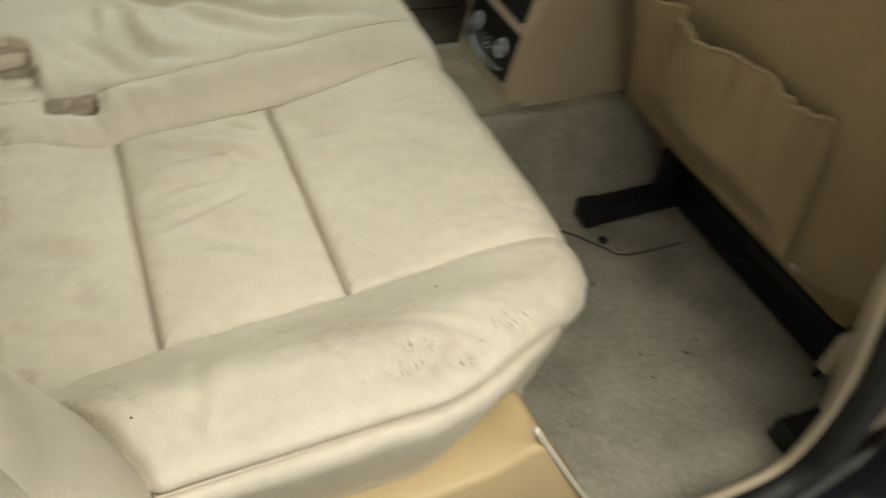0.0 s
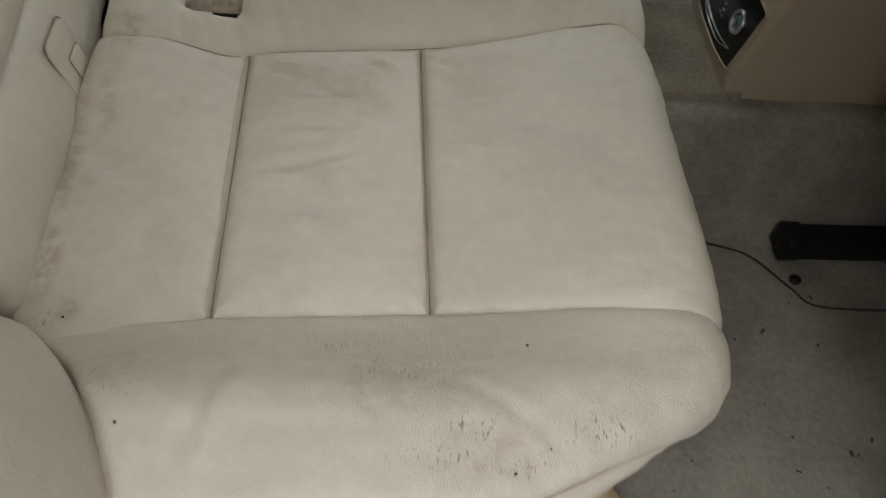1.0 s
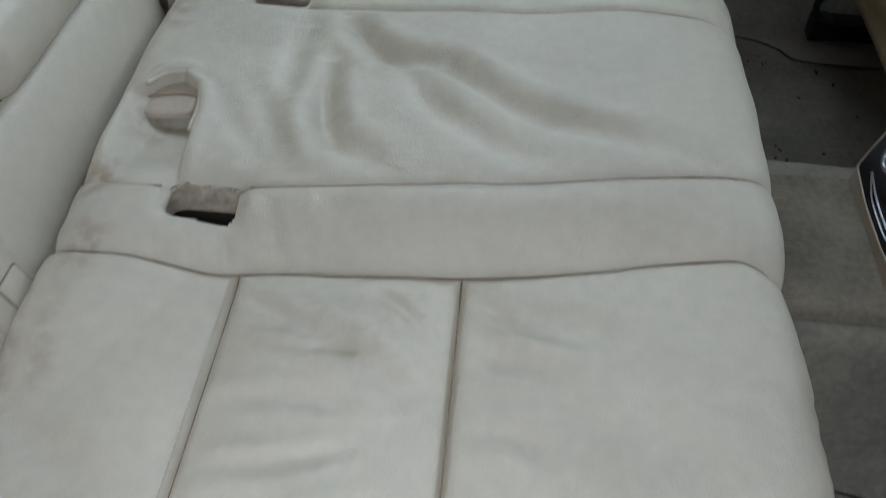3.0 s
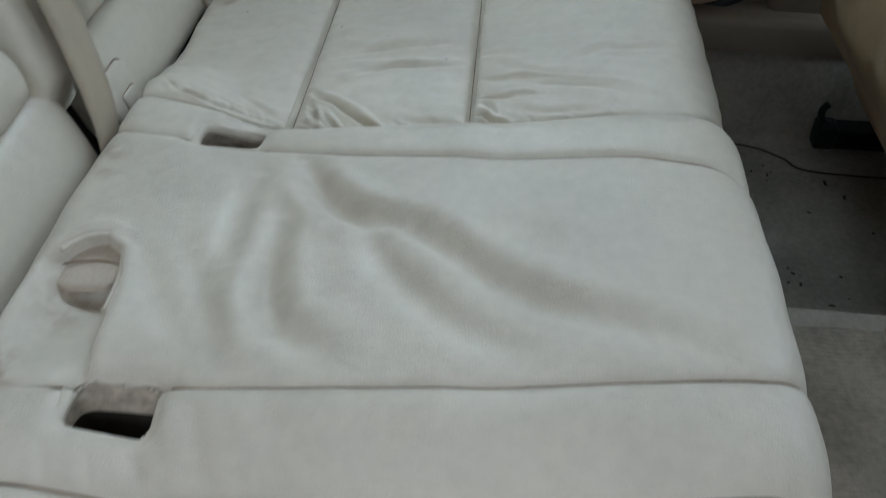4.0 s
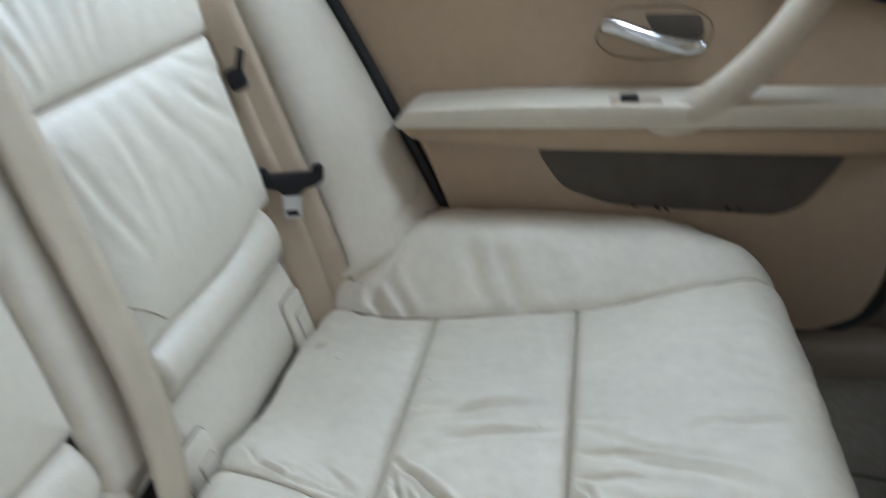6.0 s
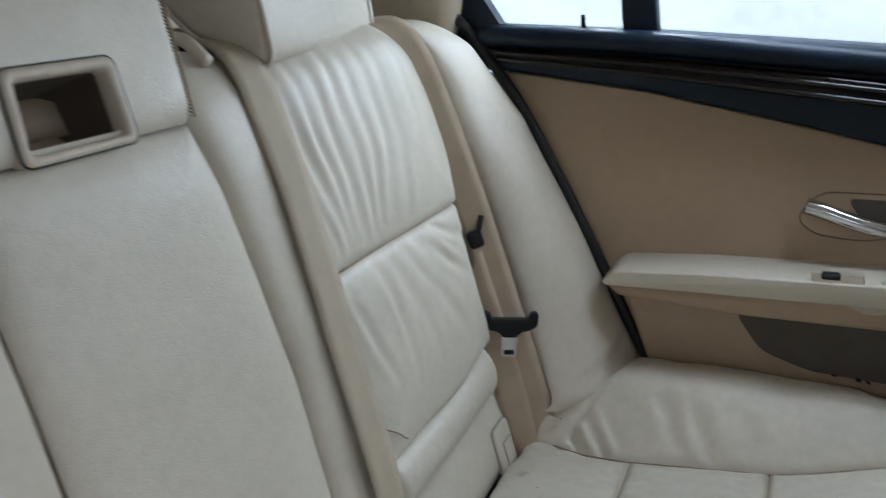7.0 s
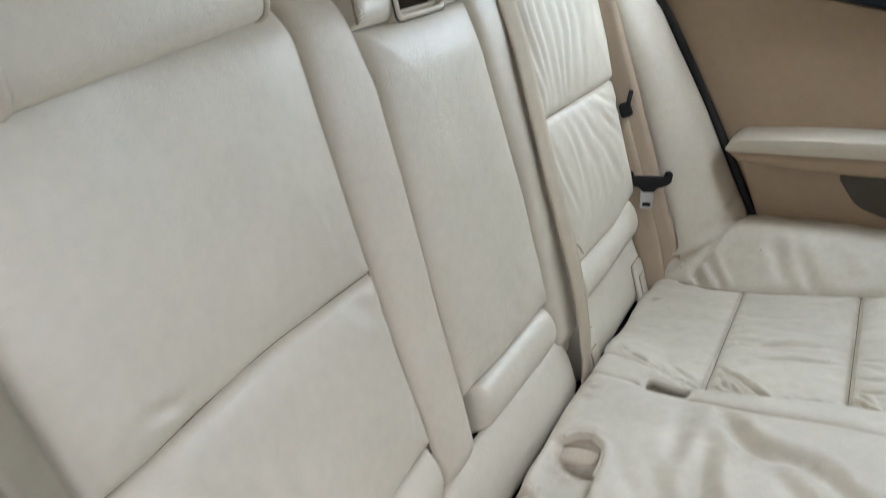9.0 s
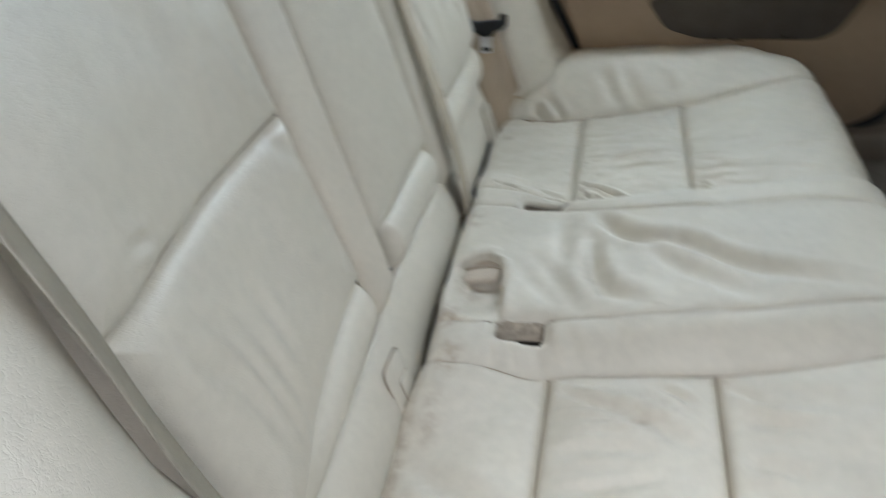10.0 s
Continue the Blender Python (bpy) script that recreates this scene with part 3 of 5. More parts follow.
def slot_rim(x, y, r=0.016):
    """Distance outside a pocket's rounded mouth."""
    lo = slot_inner(y)
    dx = np.abs(x - (SLOT[0] + SLOT[1]) / 2) - (SLOT[1] - SLOT[0]) / 2 + r
    dy = np.abs(np.abs(y) - (lo + SLOT[3]) / 2) - (SLOT[3] - lo) / 2 + r
    return np.hypot(np.maximum(dx, 0), np.maximum(dy, 0)) + np.minimum(np.maximum(dx, dy), 0) - r


def in_slot(x, y):
    return slot_rim(x, y) < 0


def cover_step(s, q):
    """Distance outside the opening that the middle cover leaves at its rear: an arched mouth with a long straight side."""
    side = lerp(q, [-0.14, -0.105, -0.07, -0.038, -0.012, 0.0], [-0.239, -0.243, -0.245, -0.247, -0.256, -0.272])
    top = lerp(s, [-0.33, -0.305, -0.296, -0.286, -0.273, -0.262, -0.254], [-0.040, -0.022, -0.010, -0.001, 0.002, -0.002, -0.010])
    return np.maximum(s - side, 0.85 * (q - top))


PAD_LINES = {1: ((-0.278, 0.518), (-0.266, 0.536), (-0.242, 0.582), (-0.219, 0.628), (-0.203, 0.675), (-0.196, 0.712)), -1: ((-0.312, -0.520), (-0.299, -0.534), (-0.262, -0.568), (-0.230, -0.610), (-0.209, -0.657), (-0.199, -0.712))}


def quilt(name, s0, s1, qa, qb, ends, sg, nu, nv, parent, table, puff=0.009, label="", mat=None, sides=(1, 1), soft=-1):
    """One sewn panel of the cushion between two lengthwise lines qa(s), qb(s); soft: the side whose seam is only shallow."""
    def fn(U, V):
        s = s0 + (s1 - s0) * U
        a, b = qa(s), qb(s)
        q = a + (b - a) * V
        w = np.abs(b - a)
        d, groove = np.full(U.shape, 9.0), np.zeros(U.shape)
        for i, (on, e) in enumerate(((sides[0], V * w), (sides[1], (1 - V) * w), (ends[0], s - s0), (ends[1], s1 - s))):
            if on:
                d, groove = np.minimum(d, e), np.maximum(groove, (0.45 if i == soft else 1.0) * np.exp(-e / 0.0032))
        fade = rear_fade(s)
        lift = (puff - puff * np.exp(-d / 0.03)) * (0.5 + 0.5 * fade) - 0.0105 * fade * groove
        q = q * sg
        calm = smooth01(np.minimum(np.minimum(V, 1 - V) * w, d) / 0.004)
        lift = lift + calm * ((1.15 if sg > 0 else 1.9) * folds(s + 0.003 * vnoise(s * 40, q * 40, 81), q + 0.003 * vnoise(s * 40 + 9, q * 40, 82), table) + 0.0013 * vnoise(s * 30 + 7, q * 34 + 3, 3) + 0.0030 * (1 - 0.75 * smooth01((s - 0.06) / 0.08)) * vnoise(s * 10 + 1, q * 12 + 5, 4) + 0.0008 * vnoise(s * 60 + 4, q * 90, 6))
        lift = lift + fold(s, q, PAD_LINES[sg], 0.026 if sg < 0 else 0.012, 0.006, 0.0, 0.0)
        return cushion_map(s, q, lift)
    return sheet(name, fn, nu, nv, mat or SEAT_LEATHER, parent, label)


bench = thing("rear_bench_cushion", "cream leather rear bench cushion with sewn panels and worn marks", "car seat")
for sg, table in ((1, FAR_FOLDS), (-1, NEAR_FOLDS)):
    edge_ = (lambda s: outer_edge(s, 0.022)) if sg > 0 else outer_edge
    outer_ = lambda s, sg=sg: outer_seam(s, sg)
    quilt("rear_panel", -0.385, -0.177, inner_seam, outer_, (0, 1), sg, 150, 200, bench, table, soft=-1 if sg > 0 else 1)
    quilt("middle_panel", -0.177, 0.0, inner_seam, outer_, (1, 1), sg, 140, 230, bench, table, soft=-1 if sg > 0 else 1)
    quilt("front_panel", 0.0, S_END, inner_seam, outer_, (1, 0), sg, 250, 230, bench, table, soft=-1 if sg > 0 else 1)
    quilt("side_bolster", -0.385, S_END, outer_, edge_, (0, 0), sg, 200, 70, bench, FAR_BOLSTER_FOLDS if sg > 0 else NEAR_BOLSTER_FOLDS, puff=0.008, soft=-1 if sg > 0 else 0,
          label="" if sg > 0 else "cream leather side bolster with scuffed, cracked patches")
    quilt("side_skirt", -0.37, S_END, edge_, lambda s: 0 * s + Q_END, (0, 0), sg, 120, 24, bench, [], puff=0.003, sides=(1, 0))

for sg in (1, -1):
    def strip_fn(U, V, sg=sg):
        s = -0.385 + (S_END + 0.385) * U
        a, b = hump_seam(s, sg), inner_seam(s)
        q = a + (b - a) * V
        w = b - a
        sewn = 0.7 + 0.3 * smooth01((s + 0.262) / 0.03)
        lift = 0.004 + sewn * seam(V * w, 0.004, 0.003, 0.002, 0.01) + seam((1 - V) * w, 0.0, 0.005, 0.004, 0.015) - 0.0105 * rear_fade(s) * np.exp(-(1 - V) * w / 0.005)
        q = q * sg
        lift = lift + smooth01(np.minimum(V, 1 - V) * w / 0.006) * (folds(s, q, STRIP_FOLDS) + 0.0010 * vnoise(s * 28, q * 28, 5))
        rim = slot_rim(s, q)
        lift = lift - 0.006 * np.exp(-np.maximum(rim, 0) / 0.004)
        return cushion_map(s, q, lift)
    sheet("centre_strip", strip_fn, 330, 26, SEAT_LEATHER, bench, drop=lambda X, Y, Z: in_slot(X, Y), k=0.0)


def hump_fn(U, V):
    s = -0.385 + (S_END + 0.385) * U
    b, wide = hump_seam(s), hump_seam(s) + hump_seam(s, 1)
    q = -b + wide * V
    sewn = 0.7 + 0.3 * smooth01((s + 0.262) / 0.03)
    lift = 0.004 + 0.002 * sewn + sewn * (seam(V * wide, 0.004, 0.003, 0.004, 0.02) + seam((1 - V) * wide, 0.004, 0.003, 0.004, 0.02))
    step = cover_step(s, q)
    calm = smooth01(np.minimum(V, 1 - V) * wide / 0.012)
    lift = lift + calm * (1.25 * folds(s, q, HUMP_FOLDS, 0.28) * smooth01(step / 0.02) + 0.0014 * vnoise(s * 24, q * 24, 8))
    lift = lift - 0.022 * smooth01((q + b) / 0.06) * smooth01((s + 0.318) / 0.030) * (1 - smooth01((step + 0.001) / 0.0035)) + 0.003 * smooth01((s + 0.310) / 0.020) * np.exp(-(step / 0.007 - 1.2) ** 2)
    lift = lift - 0.010 * np.exp(-((s + 0.268) / 0.026) ** 2 - ((q + 0.040) / 0.016) ** 2) * (step < 0)
    rim = slot_rim(s, q)
    lift = lift - np.where(q < 0, 0.012, 0.006) * np.exp(-np.maximum(rim, 0) / np.where(q < 0, 0.009, 0.004))
    return cushion_map(s, q, lift)


sheet("centre_panel", hump_fn, 420, 170, SEAT_LEATHER, bench, "loose wrinkled cream leather middle seat panel", k=0.0, drop=lambda X, Y, Z: in_slot(X, Y))
tab = part("tab_pad", moved(pillow(0.050, 0.046, 0.010, 14), pose(-0.278, -0.018, 0.6238, 0, -6, 0)), GRUBBY, bench, "grubby beige pad in the cover's opening")
part("tab_crease", tube(smoothed([(-0.303, -0.021, 0.6271), (-0.290, -0.018, 0.6291), (-0.270, -0.017, 0.6306), (-0.254, -0.020, 0.6298)], 6), 0.0009, 6), SEAM_SHADE, tab, "crease across the pad, its shade drawn as a dark cord")
for sg in (1, -1):
    # the buckle pocket: four felt walls, and a black box painting its depth's shade
    x0, x1, y0, y1 = SLOT
    y0, y1 = (y0, y1) if sg > 0 else (-y1, -y0 + BITE)
    zb = 0.604 if sg < 0 else 0.590
    bm = bmesh.new()
    out = rounded([(x0, y0), (x1, y0), (x1, y1), (x0, y1)], 0.016)
    low = [(p[0], p[1] if sg > 0 else y0 + (p[1] - y0) * 0.77) for p in out]
    A = [bm.verts.new((p[0], p[1], float(cushion_map(np.array([p[0]]), np.array([p[1]]), np.array([-0.008]))[2][0]))) for p in out]
    B = [bm.verts.new((p[0], p[1], zb)) for p in low]
    for i in range(len(out)):
        bm.faces.new((A[i], A[(i + 1) % len(out)], B[(i + 1) % len(out)], B[i]))
    pocket = part("buckle_pocket", bm, FELT, bench, "worn felt-lined buckle pocket")
    rim = []
    for p in rounded([(x0 - 0.001, y0 - 0.001), (x1 + 0.001, y0 - 0.001), (x1 + 0.001, y1 + 0.001), (x0 - 0.001, y1 + 0.001)], 0.016, 8):
        X, Y, Z_ = cushion_map(np.array([p[0]]), np.array([p[1]]), np.array([-0.0075]))
        rim.append((p[0], p[1], float(Z_[0])))
    if sg < 0:
        rim = [p for p in rim if p[1] < -0.130]
        rim.sort(key=lambda p: math.atan2(p[0] + 0.2145, -p[1] - 0.128))
    part("pocket_rim", tube(rim, 0.0062, 10, closed=sg > 0), SEAT_LEATHER, pocket, "rolled leather rim")
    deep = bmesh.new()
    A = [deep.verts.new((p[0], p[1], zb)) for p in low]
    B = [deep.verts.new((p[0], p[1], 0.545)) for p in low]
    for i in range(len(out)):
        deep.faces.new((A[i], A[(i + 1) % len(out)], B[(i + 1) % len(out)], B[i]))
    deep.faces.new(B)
    part("pocket_depth_shade", deep, DIRT_AND_SHADE, pocket, "black box painting the shade deep in the buckle pocket")
part("gap_shade_block", slab([(-0.338, 0.46), (-0.338, 0.530), (-0.360, 0.540), (-0.378, 0.556), (-0.402, 0.61), (-0.402, 0.665), (-0.45, 0.665), (-0.45, 0.46)], "y", -0.60, 0.60), DIRT_AND_SHADE, bench, "black block that puts shade into the gap behind the cushion")
part("cushion_foam", moved(rbox(0.44, 1.04, 0.14, 0.03), pose(-0.12, 0, 0.49)), FELT, bench)


# rows of thread beside the seams, and piping along the outer edges
for sg in (1, -1):
    for s0, off in ((0.0, 0.0045), (-0.177, -0.0045)):
        a, b_ = float(inner_seam(s0)) + 0.006, float(outer_seam(s0, sg)) - 0.006
        row = []
        for q0 in np.arange(a, b_, 0.0062):
            ends_ = []
            for q in (q0, q0 + 0.0042):
                X, Y, Z_ = cushion_map(np.array([s0 + off]), np.array([sg * q]), np.array([float(0.009 + seam(0.0045, puff=0.009)) + 0.0004]))
                ends_.append((float(X[0]), float(Y[0]), float(Z_[0])))
            row.append(tube(ends_, 0.0006, 5))
        tagged(part("stitching", join(*row), LEATHER_TAN, bench), kind="stuff")
    cord = []
    for s in np.linspace(-0.30, 0.33, 90):
        X, Y, Z_ = cushion_map(np.array([s]), np.array([sg * float(outer_edge(s, 0.022 if sg > 0 else 0.045))]), np.array([-0.0045 - 0.004 * float(smooth01((-0.18 - s) / 0.06))]))
        cord.append((float(X[0]), float(Y[0]), float(Z_[0])))
    part("piping", tube(cord, 0.0013, 8), LEATHER_TAN, bench)


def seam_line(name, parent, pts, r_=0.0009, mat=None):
    part(name, tube(pts, r_, 6), mat or SEAM_SHADE, parent, "soiled beige seam with its crease shade painted in")


def on_cushion(s, q, lift):
    X, Y, Z_ = cushion_map(np.array([s]), np.array([q]), np.array([lift]))
    return (float(X[0]), float(Y[0]), float(Z_[0]))


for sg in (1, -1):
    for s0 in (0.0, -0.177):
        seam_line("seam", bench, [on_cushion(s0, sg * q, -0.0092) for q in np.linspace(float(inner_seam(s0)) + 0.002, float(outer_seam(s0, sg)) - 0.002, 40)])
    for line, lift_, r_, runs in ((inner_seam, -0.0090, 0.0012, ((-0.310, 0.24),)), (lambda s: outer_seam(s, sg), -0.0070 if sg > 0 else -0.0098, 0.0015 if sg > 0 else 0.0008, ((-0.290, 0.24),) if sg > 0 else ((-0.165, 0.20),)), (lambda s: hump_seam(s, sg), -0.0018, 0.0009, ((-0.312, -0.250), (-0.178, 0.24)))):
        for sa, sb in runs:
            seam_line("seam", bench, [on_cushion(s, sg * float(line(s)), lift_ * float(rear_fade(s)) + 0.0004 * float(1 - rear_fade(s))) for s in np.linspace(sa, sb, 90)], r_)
# rolled edge of the middle cover round its opening
hem = smoothed([(-0.2445, -0.07, 0), (-0.246, -0.040, 0), (-0.2495, -0.022, 0), (-0.254, -0.009, 0), (-0.262, -0.0005, 0), (-0.273, 0.0035, 0), (-0.286, 0.0005, 0), (-0.294, -0.006, 0), (-0.301, -0.016, 0)], 8)
part("cover_hem", tube([on_cushion(p.x, p.y, 0.0040) for p in hem], 0.0026, 8), SEAT_LEATHER, bench, "rolled cream leather edge of the middle cover")
# crumbs on the leather
specks = []
rng = random.Random(9)
for x, y in ((-0.106, 0.604), (-0.162, 0.567), (-0.279, 0.417), (-0.156, 0.374), (-0.285, 0.545), (-0.290, 0.535), (0.042, -0.655), (0.065, -0.553), (0.066, -0.640), (-0.289, -0.500), (-0.03, 0.30), (-0.205, -0.620)):
    X, Y, Z_ = cushion_map(np.array([x]), np.array([y]), np.array([0.008]))
    r = rng.uniform(0.0006, 0.0010)
    specks.append(moved(rbox(2 * r, r * rng.uniform(1.2, 3), r, r * 0.2, 1), pose(float(X[0]), float(Y[0]), float(Z_[0]), 0, 0, rng.uniform(0, 180))))
crumbs = part("crumbs", join(*specks), DIRT_AND_SHADE)
tagged(crumbs, "tiny dark crumbs lying on the seat leather", "crumbs", kind="stuff")

# ---- the backrest ----
def back_x(z):
    return -0.37 - 0.235 * (z - 0.74) - 0.06 * np.maximum(0.74 - z, 0) * 0


BN = np.array([1.0, 0.235]) / math.hypot(1.0, 0.235)    # outward normal in x, z


ZT, RT, LEAN = 1.143, 0.062, math.atan(0.235)      # where the top edge begins to roll back, its radius, the backrest's lean


def back_map(y, z, lift, top=True):
    """On the backrest's leaning face; above ZT the cover rolls back over the top edge and runs on level."""
    x0, z0, nx, nz = back_x(z), z, BN[0] + 0 * z, BN[1] + 0 * z
    if top:
        over = np.maximum(z - ZT, 0)
        ang = np.minimum(over / (RT * math.cos(LEAN)), math.pi / 2 - LEAN) + LEAN
        run = np.maximum(over - RT * math.cos(LEAN) * (math.pi / 2 - LEAN), 0)
        xr = back_x(ZT) - RT * (math.cos(LEAN) - np.cos(ang)) - run
        zr = ZT + RT * (np.sin(ang) - math.sin(LEAN)) + 0.1 * run
        up = over > 0
        x0, z0 = np.where(up, xr, x0), np.where(up, zr, z0)
        nx, nz = np.where(up, np.cos(ang), nx), np.where(up, np.sin(ang), nz)
    return x0 + nx * lift, y, z0 + nz * lift


def back_panel(name, z0, z1, ya, yb, ends, sg, nu, nv, parent, table=(), puff=0.012, pw=0.035, base=0.0, mat=None, label="", wing=0.0, tuck=0.0):
    """A sewn backrest panel between two upright lines ya(z), yb(z); wing: how far its outer edge stands forward."""
    def fn(U, V):
        z = z0(V) + (z1(V) - z0(V)) * U if callable(z0) else z0 + (z1 - z0) * U
        a, b = ya(z), yb(z)
        y = a + (b - a) * V
        w = np.abs(b - a)
        h = np.abs((z1(V) - z0(V)) if callable(z0) else z1 - z0)
        d = np.minimum(V, 1 - V) * w
        d = np.minimum(d, U * h) if ends[0] else d
        d = np.minimum(d, (1 - U) * h) if ends[1] else d
        lift = base + puff + seam(d, puff=puff, pw=pw) + wing * smooth01((V * w - w + 0.25) / 0.25) ** 1.3
        lift = lift - tuck * (1 - smooth01(U * h / 0.04))
        y = y * sg
        wob = 0.0050 * vnoise(y * 26 + 5, z * 16, 61)
        lift = lift + (0.58 + 0.45 * vnoise(y * 30, z * 12, 62)) * (0.75 if sg > 0 else 1.1) * folds(y + wob, z + 0.5 * wob, table) + 0.0012 * vnoise(y * 20 + 2, z * 20 + 9, 11) + 0.0022 * vnoise(y * 7, z * 7, 12)
        return back_map(y, z, lift)
    return sheet(name, fn, nu, nv, mat or LEATHER, parent, label)


def roll_panel(name, za, zb, ya, yb, sg, parent, bulge=0.018, base=-0.010, foot=0.0, label="", near=0.0):
    """A stuffed roll across the foot of the backrest; its lower and upper lines za(v), zb(v); foot: how far its lower edge curls back."""
    def fn(U, V):
        lo, hi = za(V), zb(V)
        z = lo + (hi - lo) * U
        y = (ya + (yb - ya) * V)
        w = abs(yb - ya)
        endd = np.minimum(V, 1 - V) * w
        rr = np.sqrt(np.clip(1 - np.clip(1 - endd / 0.020, 0, 1) ** 2, 0, 1))
        b = bulge * np.sqrt(np.clip(1 - (2 * U - 1) ** 2, 0, 1)) * rr
        y = y * sg
        curl = foot * (1 - np.sqrt(np.clip(1 - np.clip(1 - U / 0.26, 0, 1) ** 2, 0, 1)))
        return back_map(y, z, base + near * smooth01((-0.10 - y) / 0.10) + b - curl + 0.0012 * vnoise(y * 22, z * 22, 15) + 0.0016 * vnoise(y * 9, z * 9, 16) - 0.03 * (1 - rr))
    return sheet(name, fn, 32, 130, LEATHER, parent, label, k=0.75)


def roll_foot(y):
    return 0.566 + 0.018 * smooth01((0.20 - np.abs(y)) / 0.07)


def ins_in(z):
    return lerp(z, [0.56, 0.75, 0.95, 1.15, 1.22], [0.196, 0.203, 0.206, 0.203, 0.208])


def ins_out(z):
    return lerp(z, [0.56, 0.76, 0.80, 0.88, 0.96, 1.05, 1.12, 1.17, 1.22], [0.490, 0.494, 0.500, 0.500, 0.508, 0.528, 0.520, 0.496, 0.470])


def ins_out_near(z):
    return lerp(z, [0.56, 0.76, 0.80, 0.88, 0.96, 1.05, 1.12, 1.19, 1.235], [0.51, 0.525, 0.532, 0.544, 0.554, 0.566, 0.568, 0.555, 0.53])


FAR_UP = [([(0.222, 1.19), (0.232, 1.10), (0.262, 0.985)], 0.0040, 0.007, 0.2), ([(0.250, 1.19), (0.255, 1.09), (0.277, 0.985)], 0.0034, 0.006, 0.0),
          ([(0.278, 1.18), (0.284, 1.09), (0.293, 0.980)], 0.0040, 0.007, 0.2), ([(0.310, 1.18), (0.316, 1.08), (0.312, 0.985)], 0.0034, 0.007, -0.2),
          ([(0.338, 1.17), (0.346, 1.07), (0.330, 0.990)], 0.0037, 0.007, 0.2), ([(0.370, 1.18), (0.378, 1.08), (0.356, 1.00)], 0.0027, 0.007, 0.0),
          ([(0.400, 1.17), (0.408, 1.07), (0.385, 0.985)], 0.0029, 0.008, 0.0), ([(0.440, 1.18), (0.450, 1.10), (0.440, 1.02)], 0.0018, 0.009, 0.0),
          ([(0.225, 1.03), (0.240, 0.975)], 0.0028, 0.006, 0.0)]
FAR_LOW = [([(0.415, 0.962), (0.460, 0.940), (0.498, 0.915)], 0.0060, 0.007, 0.2), ([(0.385, 0.955), (0.430, 0.905), (0.480, 0.868)], 0.0048, 0.008, 0.2),
           ([(0.350, 0.950), (0.390, 0.880), (0.420, 0.820)], 0.0034, 0.009, 0.0), ([(0.290, 0.952), (0.310, 0.874), (0.300, 0.804)], 0.0040, 0.008, 0.0),
           ([(0.232, 0.950), (0.244, 0.871), (0.262, 0.820)], 0.0040, 0.007, 0.0), ([(0.320, 0.940), (0.350, 0.870), (0.360, 0.810)], 0.0030, 0.008, 0.0),
           ([(0.212, 0.930), (0.222, 0.880)], 0.0030, 0.006, 0.0)]
NEAR_LOW = [([(-0.500, 0.905), (-0.478, 0.850), (-0.462, 0.765)], 0.0050, 0.009, 0.0), ([(-0.470, 0.900), (-0.452, 0.840), (-0.438, 0.760)], 0.0052, 0.009, 0.0),
            ([(-0.440, 0.895), (-0.425, 0.830), (-0.412, 0.755)], 0.0036, 0.010, 0.0), ([(-0.395, 0.88), (-0.385, 0.80)], 0.0024, 0.010, 0.0),
            ([(-0.255, 0.925), (-0.215, 0.895)], 0.0034, 0.010, 0.0), ([(-0.320, 0.92), (-0.310, 0.83)], 0.0012, 0.014, 0.0), ([(-0.215, 0.800), (-0.232, 0.765)], 0.0018, 0.006, 0.0)]
NEAR_UP = [([(-0.280, 0.960), (-0.290, 1.05)], 0.0022, 0.012, 0.0), ([(-0.330, 0.960), (-0.335, 1.08)], 0.0022, 0.014, 0.0), ([(-0.410, 0.96), (-0.40, 1.08)], 0.0016, 0.016, 0.0),
           ([(-0.500, 0.962), (-0.460, 0.955)], 0.0050, 0.006, 0.0), ([(-0.240, 0.96), (-0.25, 1.02)], 0.0018, 0.010, 0.0)]

backrest = thing("rear_bench", "cream leather rear seat backrest with gathered panels and stuffed rolls", "car seat")
for sg, up, low, zs in ((1, FAR_UP, FAR_LOW, 0.962), (-1, NEAR_UP, NEAR_LOW, 0.935)):
    ins_o = ins_out if sg > 0 else ins_out_near
    back_panel("upper_panel", zs, 1.34, ins_in, ins_o, (1, 0), sg, 170, 150, backrest, up, wing=0.012 if sg > 0 else 0.036)
    back_panel("lower_panel", lambda V, sg=sg: 0.745 + (0.020 * smooth01((V - 0.5) / 0.5) if sg > 0 else -0.035 * V), lambda V, zs=zs: zs + 0 * V, ins_in, ins_o, (1, 1), sg, 90, 150, backrest, low, wing=0.010 if sg > 0 else 0.036)
    if sg > 0:
        roll_panel("upper_roll", lambda V: 0.692 + 0.004 * V, lambda V: 0.747 + 0.020 * smooth01((V - 0.5) / 0.5), 0.200, 0.496, sg, backrest, 0.022)
        roll_panel("lower_roll", lambda V: roll_foot(0.200 + 0.314 * V), lambda V: 0.693 + 0.004 * V, 0.200, 0.514, sg, backrest, 0.019, base=-0.026, foot=0.020)
    else:
        roll_panel("upper_roll", lambda V: 0.686 - 0.020 * V, lambda V: 0.747 - 0.036 * V, 0.200, 0.500, sg, backrest, 0.020)
        roll_panel("lower_roll", lambda V: roll_foot(-0.135 + 0.635 * V), lambda V: 0.692 - 0.006 * smooth01((V - 0.5) / 0.05) - 0.04 * np.maximum(V - 0.5, 0), -0.135, 0.500, sg, backrest, 0.019, base=-0.010, foot=0.018, near=0.002)
# middle part with its two borders
def mid_l(z):
    return lerp(z, [0.66, 0.70, 0.80, 0.90, 1.0, 1.09, 1.15], [-0.132, -0.130, -0.124, -0.117, -0.112, -0.110, -0.122])


